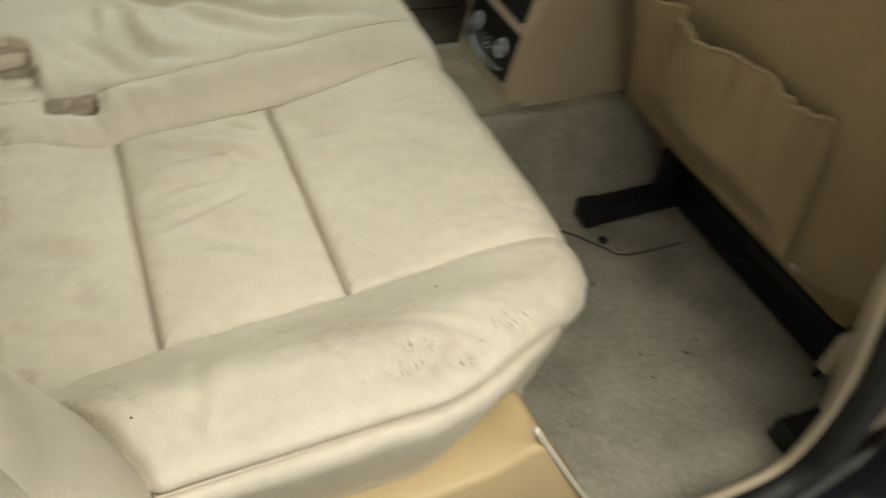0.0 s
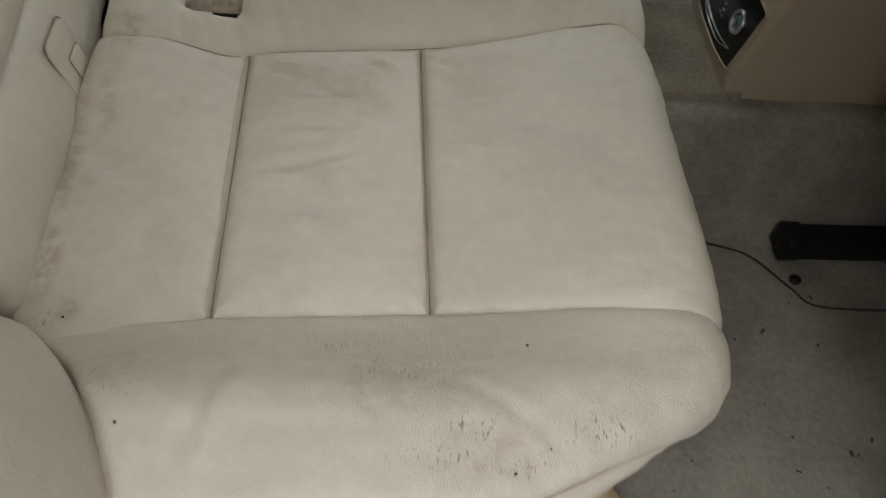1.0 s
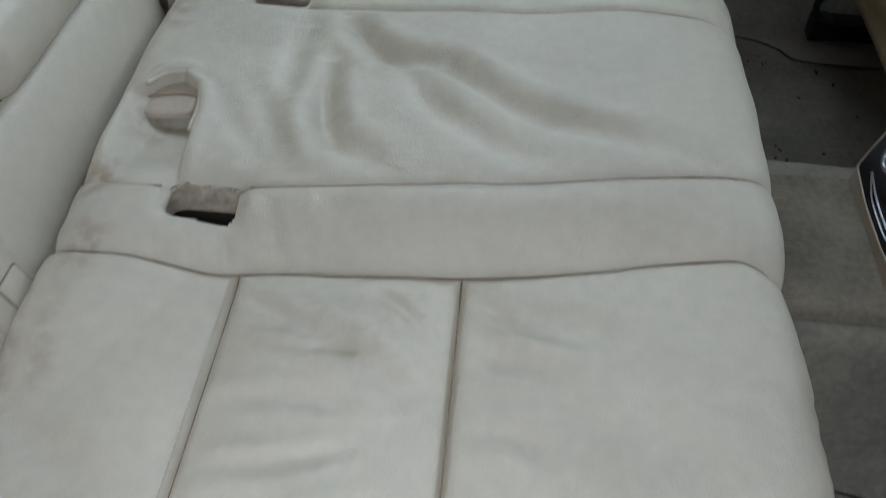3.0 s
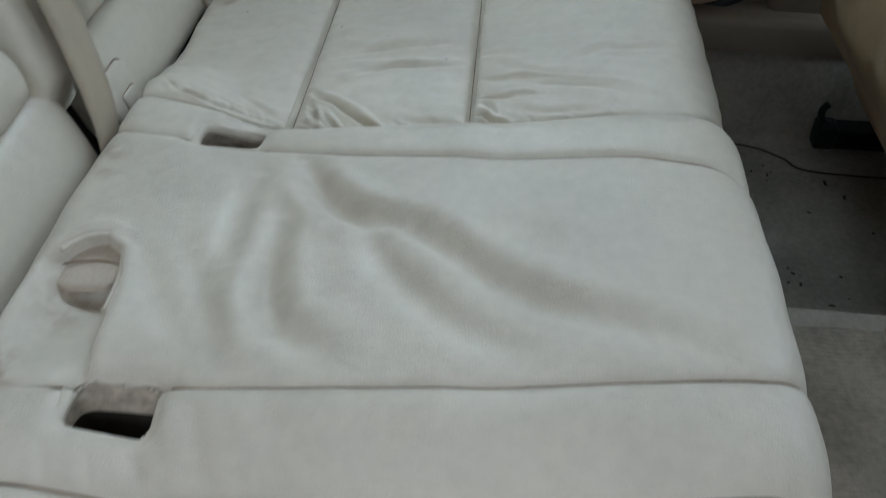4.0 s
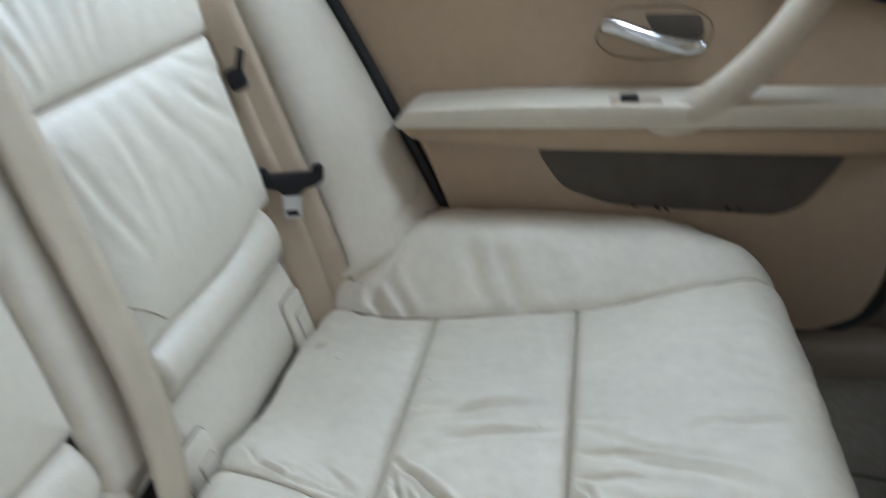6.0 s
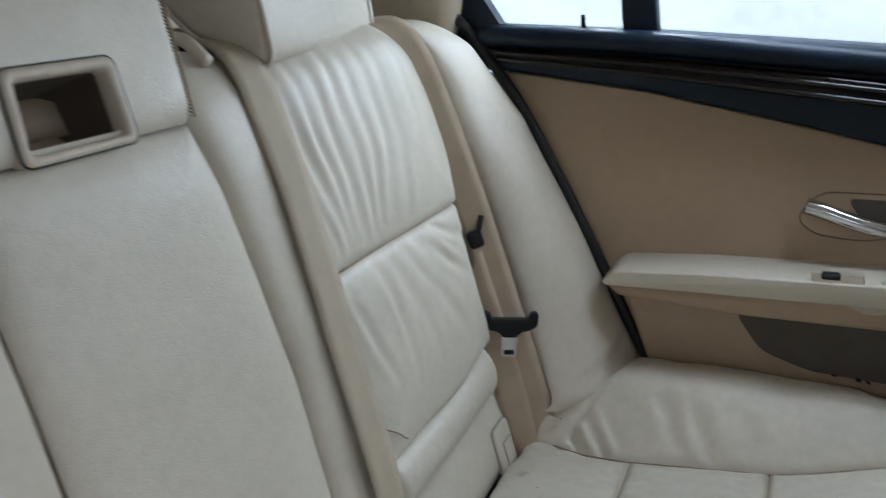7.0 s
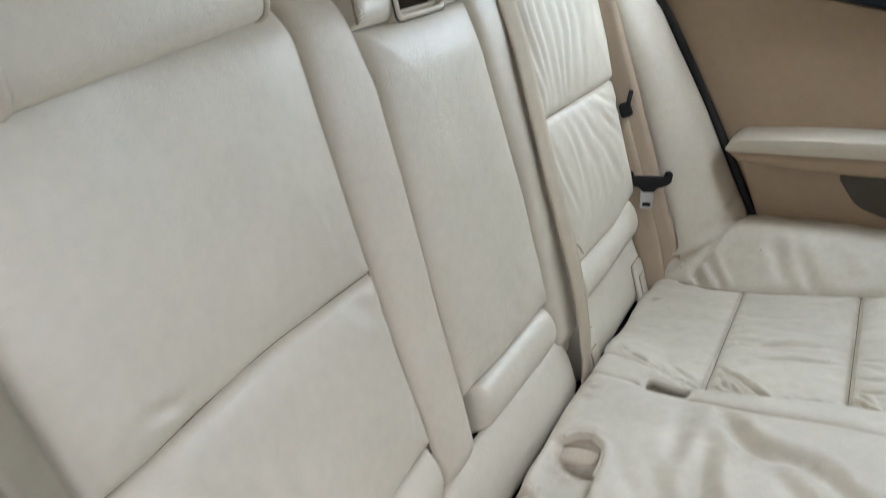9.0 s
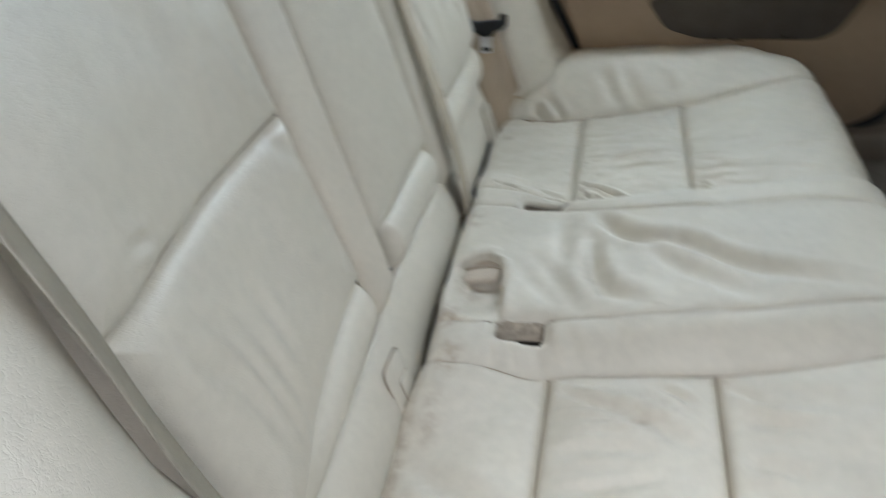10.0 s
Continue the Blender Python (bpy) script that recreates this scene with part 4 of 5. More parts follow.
def mid_r(z):
    return lerp(z, [0.70, 0.76, 0.9, 1.0, 1.08, 1.15], [0.107, 0.112, 0.124, 0.122, 0.117, 0.103])


MID = [([(0.02, 0.83), (0.06, 0.80)], 0.002, 0.012, 0.0), ([(0.00, 0.79), (0.04, 0.77)], 0.002, 0.010, 0.0)]
back_panel("middle_panel", 0.748, 1.148, mid_l, mid_r, (1, 1), 1, 130, 90, backrest, MID, puff=0.014, pw=0.025, base=0.0)
back_panel("border", 0.664, 1.34, lambda z: -ins_in(z), mid_l, (0, 0), 1, 130, 30, backrest, (), puff=0.006, pw=0.012, base=0.0, tuck=0.018, mat=BORDER, label="smooth beige leather border strip")
RIPPLES = [([(0.126, z), (0.180, z + 0.004 + 0.003 * math.sin(z * 90))], 0.0009 + 0.0005 * math.sin(z * 53), 0.0035, 0.0) for z in np.arange(0.80, 1.07, 0.010)]
back_panel("border", 0.655, 1.30, mid_r, lambda z: lerp(z, [0.65, 0.88, 1.0, 1.15, 1.2, 1.25], [0.178, 0.189, 0.198, 0.199, 0.195, 0.185]), (0, 0), 1, 200, 40, backrest, RIPPLES,
           puff=0.010, pw=0.010, base=0.0, tuck=0.022, label="rippled cream leather border strip")
roll_panel("upper_roll", lambda V: 0.690 + 0 * V, lambda V: 0.749 + 0 * V, -0.112, 0.112, 1, backrest, 0.022)
def on_back(y, z, lift):
    X, Y, Z_ = back_map(np.array([y]), np.array([z]), np.array([lift]))
    return (float(X[0]), float(Y[0]), float(Z_[0]))


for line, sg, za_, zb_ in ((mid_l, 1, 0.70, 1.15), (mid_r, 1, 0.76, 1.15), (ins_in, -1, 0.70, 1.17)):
    seam_line("seam", backrest, [on_back(sg * float(line(z)), z, -0.0072) for z in np.linspace(za_, zb_, 60)], 0.0013, DEEP_SEAM_SHADE)
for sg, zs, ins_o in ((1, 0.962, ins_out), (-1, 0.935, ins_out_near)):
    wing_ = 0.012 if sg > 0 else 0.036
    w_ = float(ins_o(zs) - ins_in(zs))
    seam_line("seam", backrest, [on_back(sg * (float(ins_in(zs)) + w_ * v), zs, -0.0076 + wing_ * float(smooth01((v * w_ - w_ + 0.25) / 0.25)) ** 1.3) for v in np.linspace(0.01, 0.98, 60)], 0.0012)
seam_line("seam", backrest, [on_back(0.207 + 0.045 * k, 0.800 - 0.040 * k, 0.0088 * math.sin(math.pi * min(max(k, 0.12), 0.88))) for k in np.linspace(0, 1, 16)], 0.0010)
# padded core behind the covers
part("backrest_core", slab([(back_x(0.5) - 0.075, 0.50), (back_x(0.64) - 0.070, 0.64), (back_x(0.70) - 0.028, 0.70), (back_x(0.80) - 0.012, 0.80), (back_x(1.13) - 0.012, 1.13), (back_x(1.13) - 0.12, 1.16), (back_x(0.5) - 0.1, 0.50)], "y", -0.60, 0.60), LEATHER_TAN, backrest,
     "beige trim behind the sewn panels")
# child-seat anchor covers in the lower rolls
for y0, z0, out in ((0.474, 0.622, -0.0070), (0.212, 0.620, -0.0060), (-0.240, 0.634, 0.0100)):
    cover = slab(rounded([(-0.025, -0.044), (0.025, -0.044), (0.025, 0.028), (-0.025, 0.028)], 0.011), "x", -0.005, 0.003, 0.0016)
    lean = pose(back_x(z0) + out, y0, z0, 0, -13.2, 0)
    ob = part("anchor_cover", moved(cover, lean), LEATHER, backrest, "small cream plastic anchor cover")
    ring = [(-0.0005, p[0], p[1]) for p in rounded([(-0.0262, -0.045), (0.0262, -0.045), (0.0262, 0.0292), (-0.0262, 0.0292)], 0.0115)]
    part("cover_edge", moved(tube(ring, 0.0010, 5, closed=True), lean), SEAM_SHADE, ob, "thin brown outline of the cover")
    latch = slab(rounded([(-0.006, -0.036), (0.018, -0.036), (0.018, 0.000), (-0.006, 0.000)], 0.003), "x", 0.002, 0.0052, 0.0012)
    flap = part("anchor_latch", moved(latch, lean), LEATHER, ob)
    rim_ = [(0.0034, p[0], p[1]) for p in rounded([(-0.0068, -0.0365), (0.0188, -0.0365), (0.0188, 0.0008), (-0.0068, 0.0008)], 0.003)]
    part("latch_edge", moved(tube(rim_, 0.0007, 5, closed=True), lean), SEAM_SHADE, flap)

# ---- side pieces beside the backrest ----
def side_piece(sg):
    ob = thing("backrest_side_pad", "smooth cream leather side pad between backrest and door", "seat pad", "side pads")

    def fn(U, V):
        # U up, V from the belt to the door
        z0, z1 = 0.600, 1.300
        zz = z0 + (z1 - z0) * U
        over = np.maximum(zz - 1.150, 0)
        ang = np.minimum(over / 0.050, math.pi / 2)
        z = np.minimum(zz, 1.150) + 0.050 * np.sin(ang)
        back = 0.050 * (1 - np.cos(ang)) + np.maximum(over - 0.050 * math.pi / 2, 0)
        xi_ = lerp(z, [0.6, 0.64, 0.75, 0.95, 1.1, 1.20], [-0.270 if sg > 0 else -0.305, -0.276 if sg > 0 else -0.305, -0.325, -0.395, -0.435, -0.462])
        yi_ = lerp(z, [0.6, 0.70, 0.9, 1.1, 1.18, 1.21], [0.522 if sg > 0 else 0.505, 0.550 if sg > 0 else 0.540, 0.575, 0.556, 0.528, 0.515])
        xo = lerp(z, [0.6, 0.665, 0.867, 1.049, 1.161, 1.20], [-0.178, -0.200, -0.288, -0.378, -0.448, -0.485])
        yo = lerp(z, [0.6, 0.70, 1.05, 1.161, 1.21], [0.712, 0.712, 0.704, 0.672, 0.648])
        if sg < 0:
            xi_, xo = xi_ + 0.006 * smooth01((0.78 - z) / 0.06), xo + 0.007 * smooth01((0.78 - z) / 0.06)
            xi_, xo = xi_ + 0.018 * smooth01((z - 0.72) / 0.15), xo + 0.026 * smooth01((z - 0.72) / 0.15)
        x, y = xi_ + (xo - xi_) * V - back, yi_ + (yo - yi_) * V
        bul = 0.022 * np.sin(math.pi * V) ** 0.8
        edge = -0.012 * np.exp(-V / 0.05) - 0.012 * np.exp(-(1 - V) / 0.06)
        foot = (0.648 if sg > 0 else 0.640) + 0.010 * V
        under = np.clip((foot + 0.022 - z) / 0.030, 0, 1)
        curl = -0.034 * (1 - np.sqrt(np.clip(1 - under ** 2, 0, 1)))
        low = folds(V, z, [([(0.10, 0.672), (0.5, 0.690), (0.9, 0.715)], 0.005, 0.010, 0.2), ([(0.3, 0.665), (0.8, 0.685)], 0.003, 0.008, 0.0)]) if sg > 0 else 0
        wave = 0.0015 * vnoise(y * 16, z * 12, 51)
        return x + 0.85 * (bul + edge + low + wave) + curl, (y - 0.5 * (bul + edge)) * sg, z + 0 * V
    sheet("pad", fn, 150, 60, LEATHER, ob, k=0.3)
    # dark gap between belt strip and pad, and a beige backing behind the belt
    back = slab([(-0.375, 0.55), (-0.385, 0.66), (-0.490, 1.165), (-0.58, 1.18), (-0.45, 0.55)], "y", *sorted((sg * 0.46, sg * 0.62)))
    part("backing", back, LEATHER_TAN, ob, "beige backing behind the belt")
    return ob


side_piece(1)
side_piece(-1)

# ---- headrests ----
def headrest(y, group, half=0.118):
    ob = thing("headrest", "cream leather rear headrest with piped side edges on two posts", "headrest", group, at=(-0.52, y, 1.20))
    prof = rounded([(0.062, -0.022), (0.050, 0.13), (0.030, 0.185), (-0.035, 0.185), (-0.060, 0.13), (-0.066, 0.070), (-0.026, 0.016)], 0.032, 6)
    part("cushion", slab(prof, "y", -half, half, 0.010, 3), LEATHER, ob)
    for s in (-1, 1):
        pts = [(p[0] * 1.0, s * (half - 0.0035), p[1]) for p in prof]
        part("piping", tube(pts, 0.0030, 6, closed=True), BORDER, ob)
        part("post", tube([(-0.01, s * 0.06, -0.05), (-0.01, s * 0.06, 0.03)], 0.006, 10), STEEL, ob)
    return ob


far_rest = headrest(0.334, "outer headrests", 0.130)
far_rest.matrix_world = pose(-0.534, 0.334, 1.200, 3, 0, 8)
near_rest = headrest(-0.358, "outer headrests", 0.131)
near_rest.matrix_world = pose(-0.493, -0.382, 1.181, 3, 0, 9)

# middle headrest with the belt outlet
mh = thing("middle_headrest", "cream leather middle headrest block with stitched edges and belt outlet", "headrest")
MH_L, MH_R = (lambda z: lerp(z, [1.14, 1.30], [-0.124, -0.100])), (lambda z: lerp(z, [1.14, 1.30], [0.104, 0.120]))
OUT = (-0.054, 0.032, 1.152, 1.202)


def mh_fn(U, V):
    z = 1.146 + 0.20 * U
    a, b_ = MH_L(z), MH_R(z)
    y = a + (b_ - a) * V
    d = np.minimum(V, 1 - V) * (b_ - a)
    lift = 0.012 - 0.016 * np.exp(-d / 0.004) - 0.010 * np.exp(-U * 0.2 / 0.006) - 0.03 * smooth01((U - 0.85) / 0.15) + 0.002 * vnoise(y * 12, z * 12, 17)
    return back_map(y, z, lift, False)


sheet("cover", mh_fn, 90, 110, LEATHER, mh, k=0.0, drop=lambda X, Y, Z: (Y > OUT[0]) & (Y < OUT[1]) & (Z > OUT[2] + 0.002) & (Z < OUT[3] + 0.002))
for yf, s in ((MH_L, -1), (MH_R, 1)):
    side = []
    for z in np.linspace(1.15, 1.345, 64):
        p = back_map(float(yf(z)), z, 0.006, False)
        side.append(p)
    bm = bmesh.new()
    rows_ = [[bm.verts.new((p[0] - d, p[1] + s * e, p[2])) for p in side] for d, e in ((-0.002, -0.003), (0.004, 0.001), (0.06, 0.008), (0.13, 0.006), (0.20, -0.01))]
    for A, B in zip(rows_, rows_[1:]):
        for i in range(len(A) - 1):
            bm.faces.new((A[i], A[i + 1], B[i + 1], B[i]))
    flank = part("side", bm, LEATHER, mh)
    st = bmesh.new()
    for i in range(1, len(side) - 1):
        p = side[i]
        q = tube([(p[0] + 0.0030, p[1] - s * 0.0090, p[2]), (p[0] + 0.0012, p[1] - s * 0.003, p[2] - 0.0008)], 0.0007, 5)
        me = bpy.data.meshes.new("tmp")
        q.to_mesh(me)
        q.free()
        st.from_mesh(me)
        bpy.data.meshes.remove(me)
    tagged(part("stitching", st, LEATHER, flank), kind="stuff")
    part("seam", tube([(p[0] + 0.0012, p[1] - s * 0.0004, p[2]) for p in side], 0.0014, 6), SEAM_SHADE, flank, "soiled seam line with painted crease shade")
part("core", slab([(-0.58, 1.15), (-0.585, 1.335), (-0.70, 1.335), (-0.67, 1.15)], "y", -0.096, 0.096), LEATHER, mh)
ring_o = rounded([(-0.051, -0.034), (0.047, -0.034), (0.050, 0.032), (-0.044, 0.032)], 0.009, 6)
ring_i = rounded([(-0.043, -0.027), (0.039, -0.027), (0.041, 0.024), (-0.036, 0.024)], 0.005, 6)
bm = bmesh.new()
mid_ring = [(a[0] * 0.5 + b_[0] * 0.5, a[1] * 0.5 + b_[1] * 0.5) for a, b_ in zip(ring_o, ring_i)]
rows_ = [[bm.verts.new((x, p[0], p[1])) for p in o] for x, o in ((-0.010, ring_o), (0.003, ring_o), (0.006, mid_ring), (0.003, ring_i), (-0.012, ring_i))]
for A, B in zip(rows_, rows_[1:]):
    for i in range(len(A)):
        bm.faces.new((A[i], A[(i + 1) % len(A)], B[(i + 1) % len(A)], B[i]))
MOUT = pose(float(back_x(1.177)) + 0.010, -0.012, 1.177, 0, -13.2, 0)
outlet = part("belt_outlet", moved(bm, MOUT), LEATHER_TAN, mh, "beige plastic belt outlet frame")
bm = bmesh.new()
A = [bm.verts.new((-0.011, *p)) for p in ring_i]
B = [bm.verts.new((-0.085, *p)) for p in ring_i]
for i in range(len(A)):
    bm.faces.new((A[i], A[(i + 1) % len(A)], B[(i + 1) % len(A)], B[i]))
bm.faces.new(B)
RECESS = material("brown_recess_plastic", (0.105, 0.082, 0.060), 0.6, var=0.15, scale=20, bump=0.1, bump_scale=900)
part("outlet_gap_shade", moved(tube([(0.0022, p[0] * 1.012, p[1] * 1.012) for p in ring_o], 0.0011, 6, closed=True), MOUT), RUBBER, outlet, "thin dark line painting the gap's shadow round the outlet frame")
part("outlet_recess", moved(bm, MOUT), RECESS, outlet, "dark recess of the belt outlet")

# ---- seat belts ----
def twist(a, b_, n):
    return [tuple(Vector(a).lerp(Vector(b_), k / (n - 1))) for k in range(n)]


far_belt = thing("seat_belt", "beige webbing seat belt with black tongue hanging beside the backrest", "seat belt", "seat belts")
path = smoothed([(-0.540, 0.462, 1.205), (-0.500, 0.466, 1.207), (-0.468, 0.473, 1.192), (-0.448, 0.484, 1.155), (-0.424, 0.514, 1.05), (-0.388, 0.533, 0.90), (-0.350, 0.536, 0.76), (-0.325, 0.535, 0.67), (-0.314, 0.534, 0.62), (-0.308, 0.533, 0.56)], 8)
part("webbing", ribbon(path, twist((0.44, 0.9, 0), (0.82, 0.57, 0), len(path) // 2) + twist((0.82, 0.57, 0), (0.9, 0.46, 0), len(path) - len(path) // 2), 0.050), WEB, far_belt)
path = smoothed([(-0.436, 0.520, 0.99), (-0.412, 0.520, 0.90), (-0.372, 0.518, 0.76), (-0.345, 0.514, 0.66), (-0.330, 0.512, 0.58)], 8)
part("webbing", ribbon(path, (0.9, 0.5, 0), 0.044), WEB, far_belt)
MT = Matrix.Translation((-0.351, 0.530, 0.789)) @ Matrix.Rotation(radians(-62), 4, "Z") @ pose(0, 0, 0, 0, -4, 0) @ pose(0, 0, 0, -6, 0, 0)
head = slab(rounded([(-0.039, -0.008), (-0.030, -0.015), (-0.016, -0.018), (-0.010, -0.026), (0.010, -0.026), (0.016, -0.018), (0.030, -0.015), (0.039, -0.008), (0.040, 0.009), (0.036, 0.012), (0.028, 0.010), (0.027, 0.002), (-0.027, 0.002), (-0.028, 0.010), (-0.036, 0.012), (-0.040, 0.009)], 0.004), "x", -0.006, 0.009, 0.003)
tongue = part("tongue", moved(head, MT), BLACK, far_belt, "black plastic belt tongue head")
part("blade", moved(slab(rounded([(-0.011, -0.056), (0.011, -0.056), (0.012, -0.020), (-0.012, -0.020)], 0.004), "x", 0.002, 0.0048, 0.0006), MT), STEEL, tongue, "steel belt blade")
part("blade_slot", moved(slab([(-0.007, -0.052), (0.007, -0.052), (0.007, -0.045), (-0.007, -0.045)], "x", 0.0049, 0.0056), MT), BLACK, tongue)
clip = join(moved(rbox(0.012, 0.022, 0.026, 0.006), pose(-0.389, 0.512, 0.912, 12, -14, -50)), moved(rbox(0.004, 0.008, 0.026, 0.0015), pose(-0.384, 0.517, 0.932, -20, -14, -50)))
part("belt_clip", clip, BLACK, far_belt, "black plastic belt clip")
near_belt = thing("seat_belt", "beige webbing seat belt drawn down beside the doorway", "seat belt", "seat belts")
path = smoothed([(-0.545, -0.550, 1.200), (-0.50, -0.570, 1.214), (-0.445, -0.590, 1.190), (-0.395, -0.592, 1.125), (-0.374, -0.586, 1.085), (-0.364, -0.579, 1.03), (-0.355, -0.573, 0.97), (-0.345, -0.569, 0.90), (-0.327, -0.560, 0.80), (-0.318, -0.540, 0.70), (-0.330, -0.525, 0.60)], 8)
part("webbing", ribbon(path, (0.68, -0.73, 0.05), 0.048), WEB_SKYLIT, near_belt)
part("belt_guide", moved(rbox(0.03, 0.065, 0.012, 0.004), pose(-0.545, -0.542, 1.205)), TRIM, near_belt)
mb = thing("middle_seat_belt", "beige webbing middle lap belt running down beside the centre panel", "seat belt", "seat belts")
path = smoothed([(-0.562, 0.232, 1.204), (-0.515, 0.208, 1.208), (-0.466, 0.189, 1.182), (-0.444, 0.192, 1.11), (-0.428, 0.192, 1.05), (-0.391, 0.183, 0.90), (-0.352, 0.170, 0.76), (-0.330, 0.146, 0.66), (-0.330, 0.132, 0.60)], 8)
part("webbing", ribbon(path, [(0.08 - 0.20 * k / len(path), 1.0, 0.0) for k in range(len(path))], 0.049), WEB_LIT, mb)
part("guide", tube(smoothed([(-0.545, 0.172, 1.212), (-0.502, 0.152, 1.211), (-0.476, 0.148, 1.192)], 6), 0.0065, 10), LEATHER_TAN, mb, "small cream plastic belt guide")
slot_ = part("belt_slot", moved(rbox(0.040, 0.072, 0.022, 0.005), pose(-0.582, 0.224, 1.203, 0, 8, 0)), BLACK, mb, "black belt slot in the shelf edge")
part("slot_bar", tube([(-0.568, 0.196, 1.218), (-0.562, 0.252, 1.214)], 0.0042, 10), TRIM, slot_, "grey plastic bar over the belt slot")
part("buckle", moved(rbox(0.014, 0.014, 0.034, 0.004), pose(-0.338, 0.118, 0.603, 20, -10, 0)), BLACK, mb, "black plastic belt buckle end")

# ---- car body round the seats ----

def floor_fn(U, V):
    x = 0.05 + 1.25 * U
    y = -0.74 + 1.48 * V
    z = 0.285 + 0.195 * smooth01((0.19 - np.abs(y)) / 0.075)
    z = z + 0.155 * smooth01((y - 0.635) / 0.05)
    z = z + 0.004 * vnoise(x * 14, y * 14, 21)
    return x, y, z


floor = sheet("floor", floor_fn, 120, 160, CARPET_DARK, None, k=0.0)
tagged(floor, "worn beige-grey car floor carpet with a raised tunnel", "carpet", kind="structure")


def mat_fn(U, V):
    x, y = 0.26 + 0.175 * U, -0.100 + 0.195 * V
    return x, y, 0.492 + 0.0 * x - 0.02 * np.exp(-np.minimum(V, 1 - V) / 0.02) + 0.0006 * np.sin(y * 1250 + 3 * vnoise(x * 25, y * 25, 29)) * (0.45 + 0.55 * vnoise(x * 60, y * 60, 30)) + 0.002 * vnoise(x * 30, y * 30, 31)


tunnel = sheet("tunnel_carpet", mat_fn, 90, 300, CARPET, None, k=0.0)
tagged(tunnel, "light ribbed beige carpet on the floor tunnel", "carpet", kind="structure")

door = thing("rear_door", "tan vinyl rear car door with black upper trim and wood strip", "car door", kind="structure")
DY = 0.715        # inner face of the far door


def door_slab(name, outline, y0, y1, mat, parent, r=0.004, label=""):
    return part(name, slab(outline, "y", y0, y1, r), mat, parent, label)


lower = rounded([(-0.560, 1.10), (-0.400, 1.112), (-0.20, 1.080), (0.03, 1.026), (0.30, 0.955), (0.42, 0.92), (0.425, 0.60), (0.40, 0.505), (0.32, 0.478), (-0.35, 0.478), (-0.60, 0.9)], 0.03, 4)
door_slab("panel", lower, DY, DY + 0.05, DOORTAN, door, 0.003, "tan vinyl door panel")
door_slab("upper_trim", [(-0.60, 1.170), (-0.43, 1.182), (-0.2, 1.163), (0.02, 1.139), (0.46, 1.09), (0.46, 0.90), (0.30, 0.955), (0.03, 1.028), (-0.20, 1.082), (-0.40, 1.114), (-0.60, 1.13)], DY - 0.014, DY + 0.06, NAVY, door, 0.008,
          "soft black upper door trim")
sill_line = smoothed([(-0.445, DY - 0.012, 1.168), (-0.2, DY - 0.014, 1.148), (0.02, DY - 0.014, 1.122), (0.46, DY - 0.014, 1.072)], 8)
part("trim_roll", tube(sill_line, 0.017, 14), NAVY, door, "rounded black pad under the window")
wood = door_slab("wood_strip", [(-0.435, 1.152), (-0.2, 1.130), (0.02, 1.102), (0.45, 1.042), (0.45, 1.010), (0.02, 1.070), (-0.2, 1.104), (-0.42, 1.134)], DY - 0.030, DY - 0.006, WOOD, door, 0.009, "dark glossy wood trim strip")
for low_ in (0.010, 0.022):
    line = smoothed([(-0.415, DY - 0.029, 1.152 - low_ * 0.75), (-0.2, DY - 0.029, 1.131 - low_), (0.02, DY - 0.029, 1.103 - low_ * 1.2), (0.43, DY - 0.029, 1.046 - low_ * 1.2)], 8)
    part("added_highlight_ridge", tube(line, 0.0034, 10), HIGHLIGHT_WOOD, wood, "glossy ridge added to the wood strip to draw a thin highlight")
arm = rounded([(-0.246, 0.818), (-0.226, 0.836), (-0.10, 0.843), (0.10, 0.846), (0.42, 0.844), (0.42, 0.818), (0.1, 0.816), (-0.20, 0.813), (-0.240, 0.812)], 0.010, 5)
door_slab("armrest", arm, DY - 0.084, DY + 0.01, LEATHER, door, 0.012, "cream leather armrest on the door")
door_slab("armrest_base", [(-0.246, 0.811), (0.42, 0.820), (0.42, 0.776), (-0.05, 0.780), (-0.225, 0.792)], DY - 0.074, DY + 0.01, DOORTAN, door, 0.012)
low_door = rounded([(-0.232, 0.792), (0.10, 0.775), (0.40, 0.775), (0.404, 0.60), (0.385, 0.525), (0.33, 0.497), (-0.12, 0.497), (-0.185, 0.66)], 0.02, 4)
door_slab("lower_panel", low_door, DY - 0.027, DY + 0.004, DOORTAN, door, 0.008, "tan lower door section round the speaker")
spk = rounded([(-0.066, 0.770), (0.325, 0.772), (0.312, 0.740), (0.282, 0.694), (0.251, 0.679), (0.038, 0.689), (-0.028, 0.712)], 0.018, 5)
door_slab("speaker_grille", spk, DY - 0.0315, DY - 0.024, SPEAKER, door, 0.002, "dark cloth speaker grille")
sw = part("window_switch", moved(rbox(0.062, 0.030, 0.005, 0.002), pose(0.060, DY - 0.066, 0.8445)), TRIM, door, "small window switch plate")
part("switch_rocker", moved(rbox(0.022, 0.018, 0.010, 0.003), pose(0.052, DY - 0.066, 0.848)), BLACK, sw)
# pull handle: grows out of the armrest's front and rises forward
grip = smoothed([(-0.005, DY - 0.030, 0.800), (0.070, DY - 0.052, 0.806), (0.128, DY - 0.070, 0.832), (0.176, DY - 0.074, 0.872), (0.215, DY - 0.074, 0.920), (0.248, DY - 0.070, 0.975), (0.268, DY - 0.055, 1.015), (0.285, DY - 0.010, 1.035)], 6)
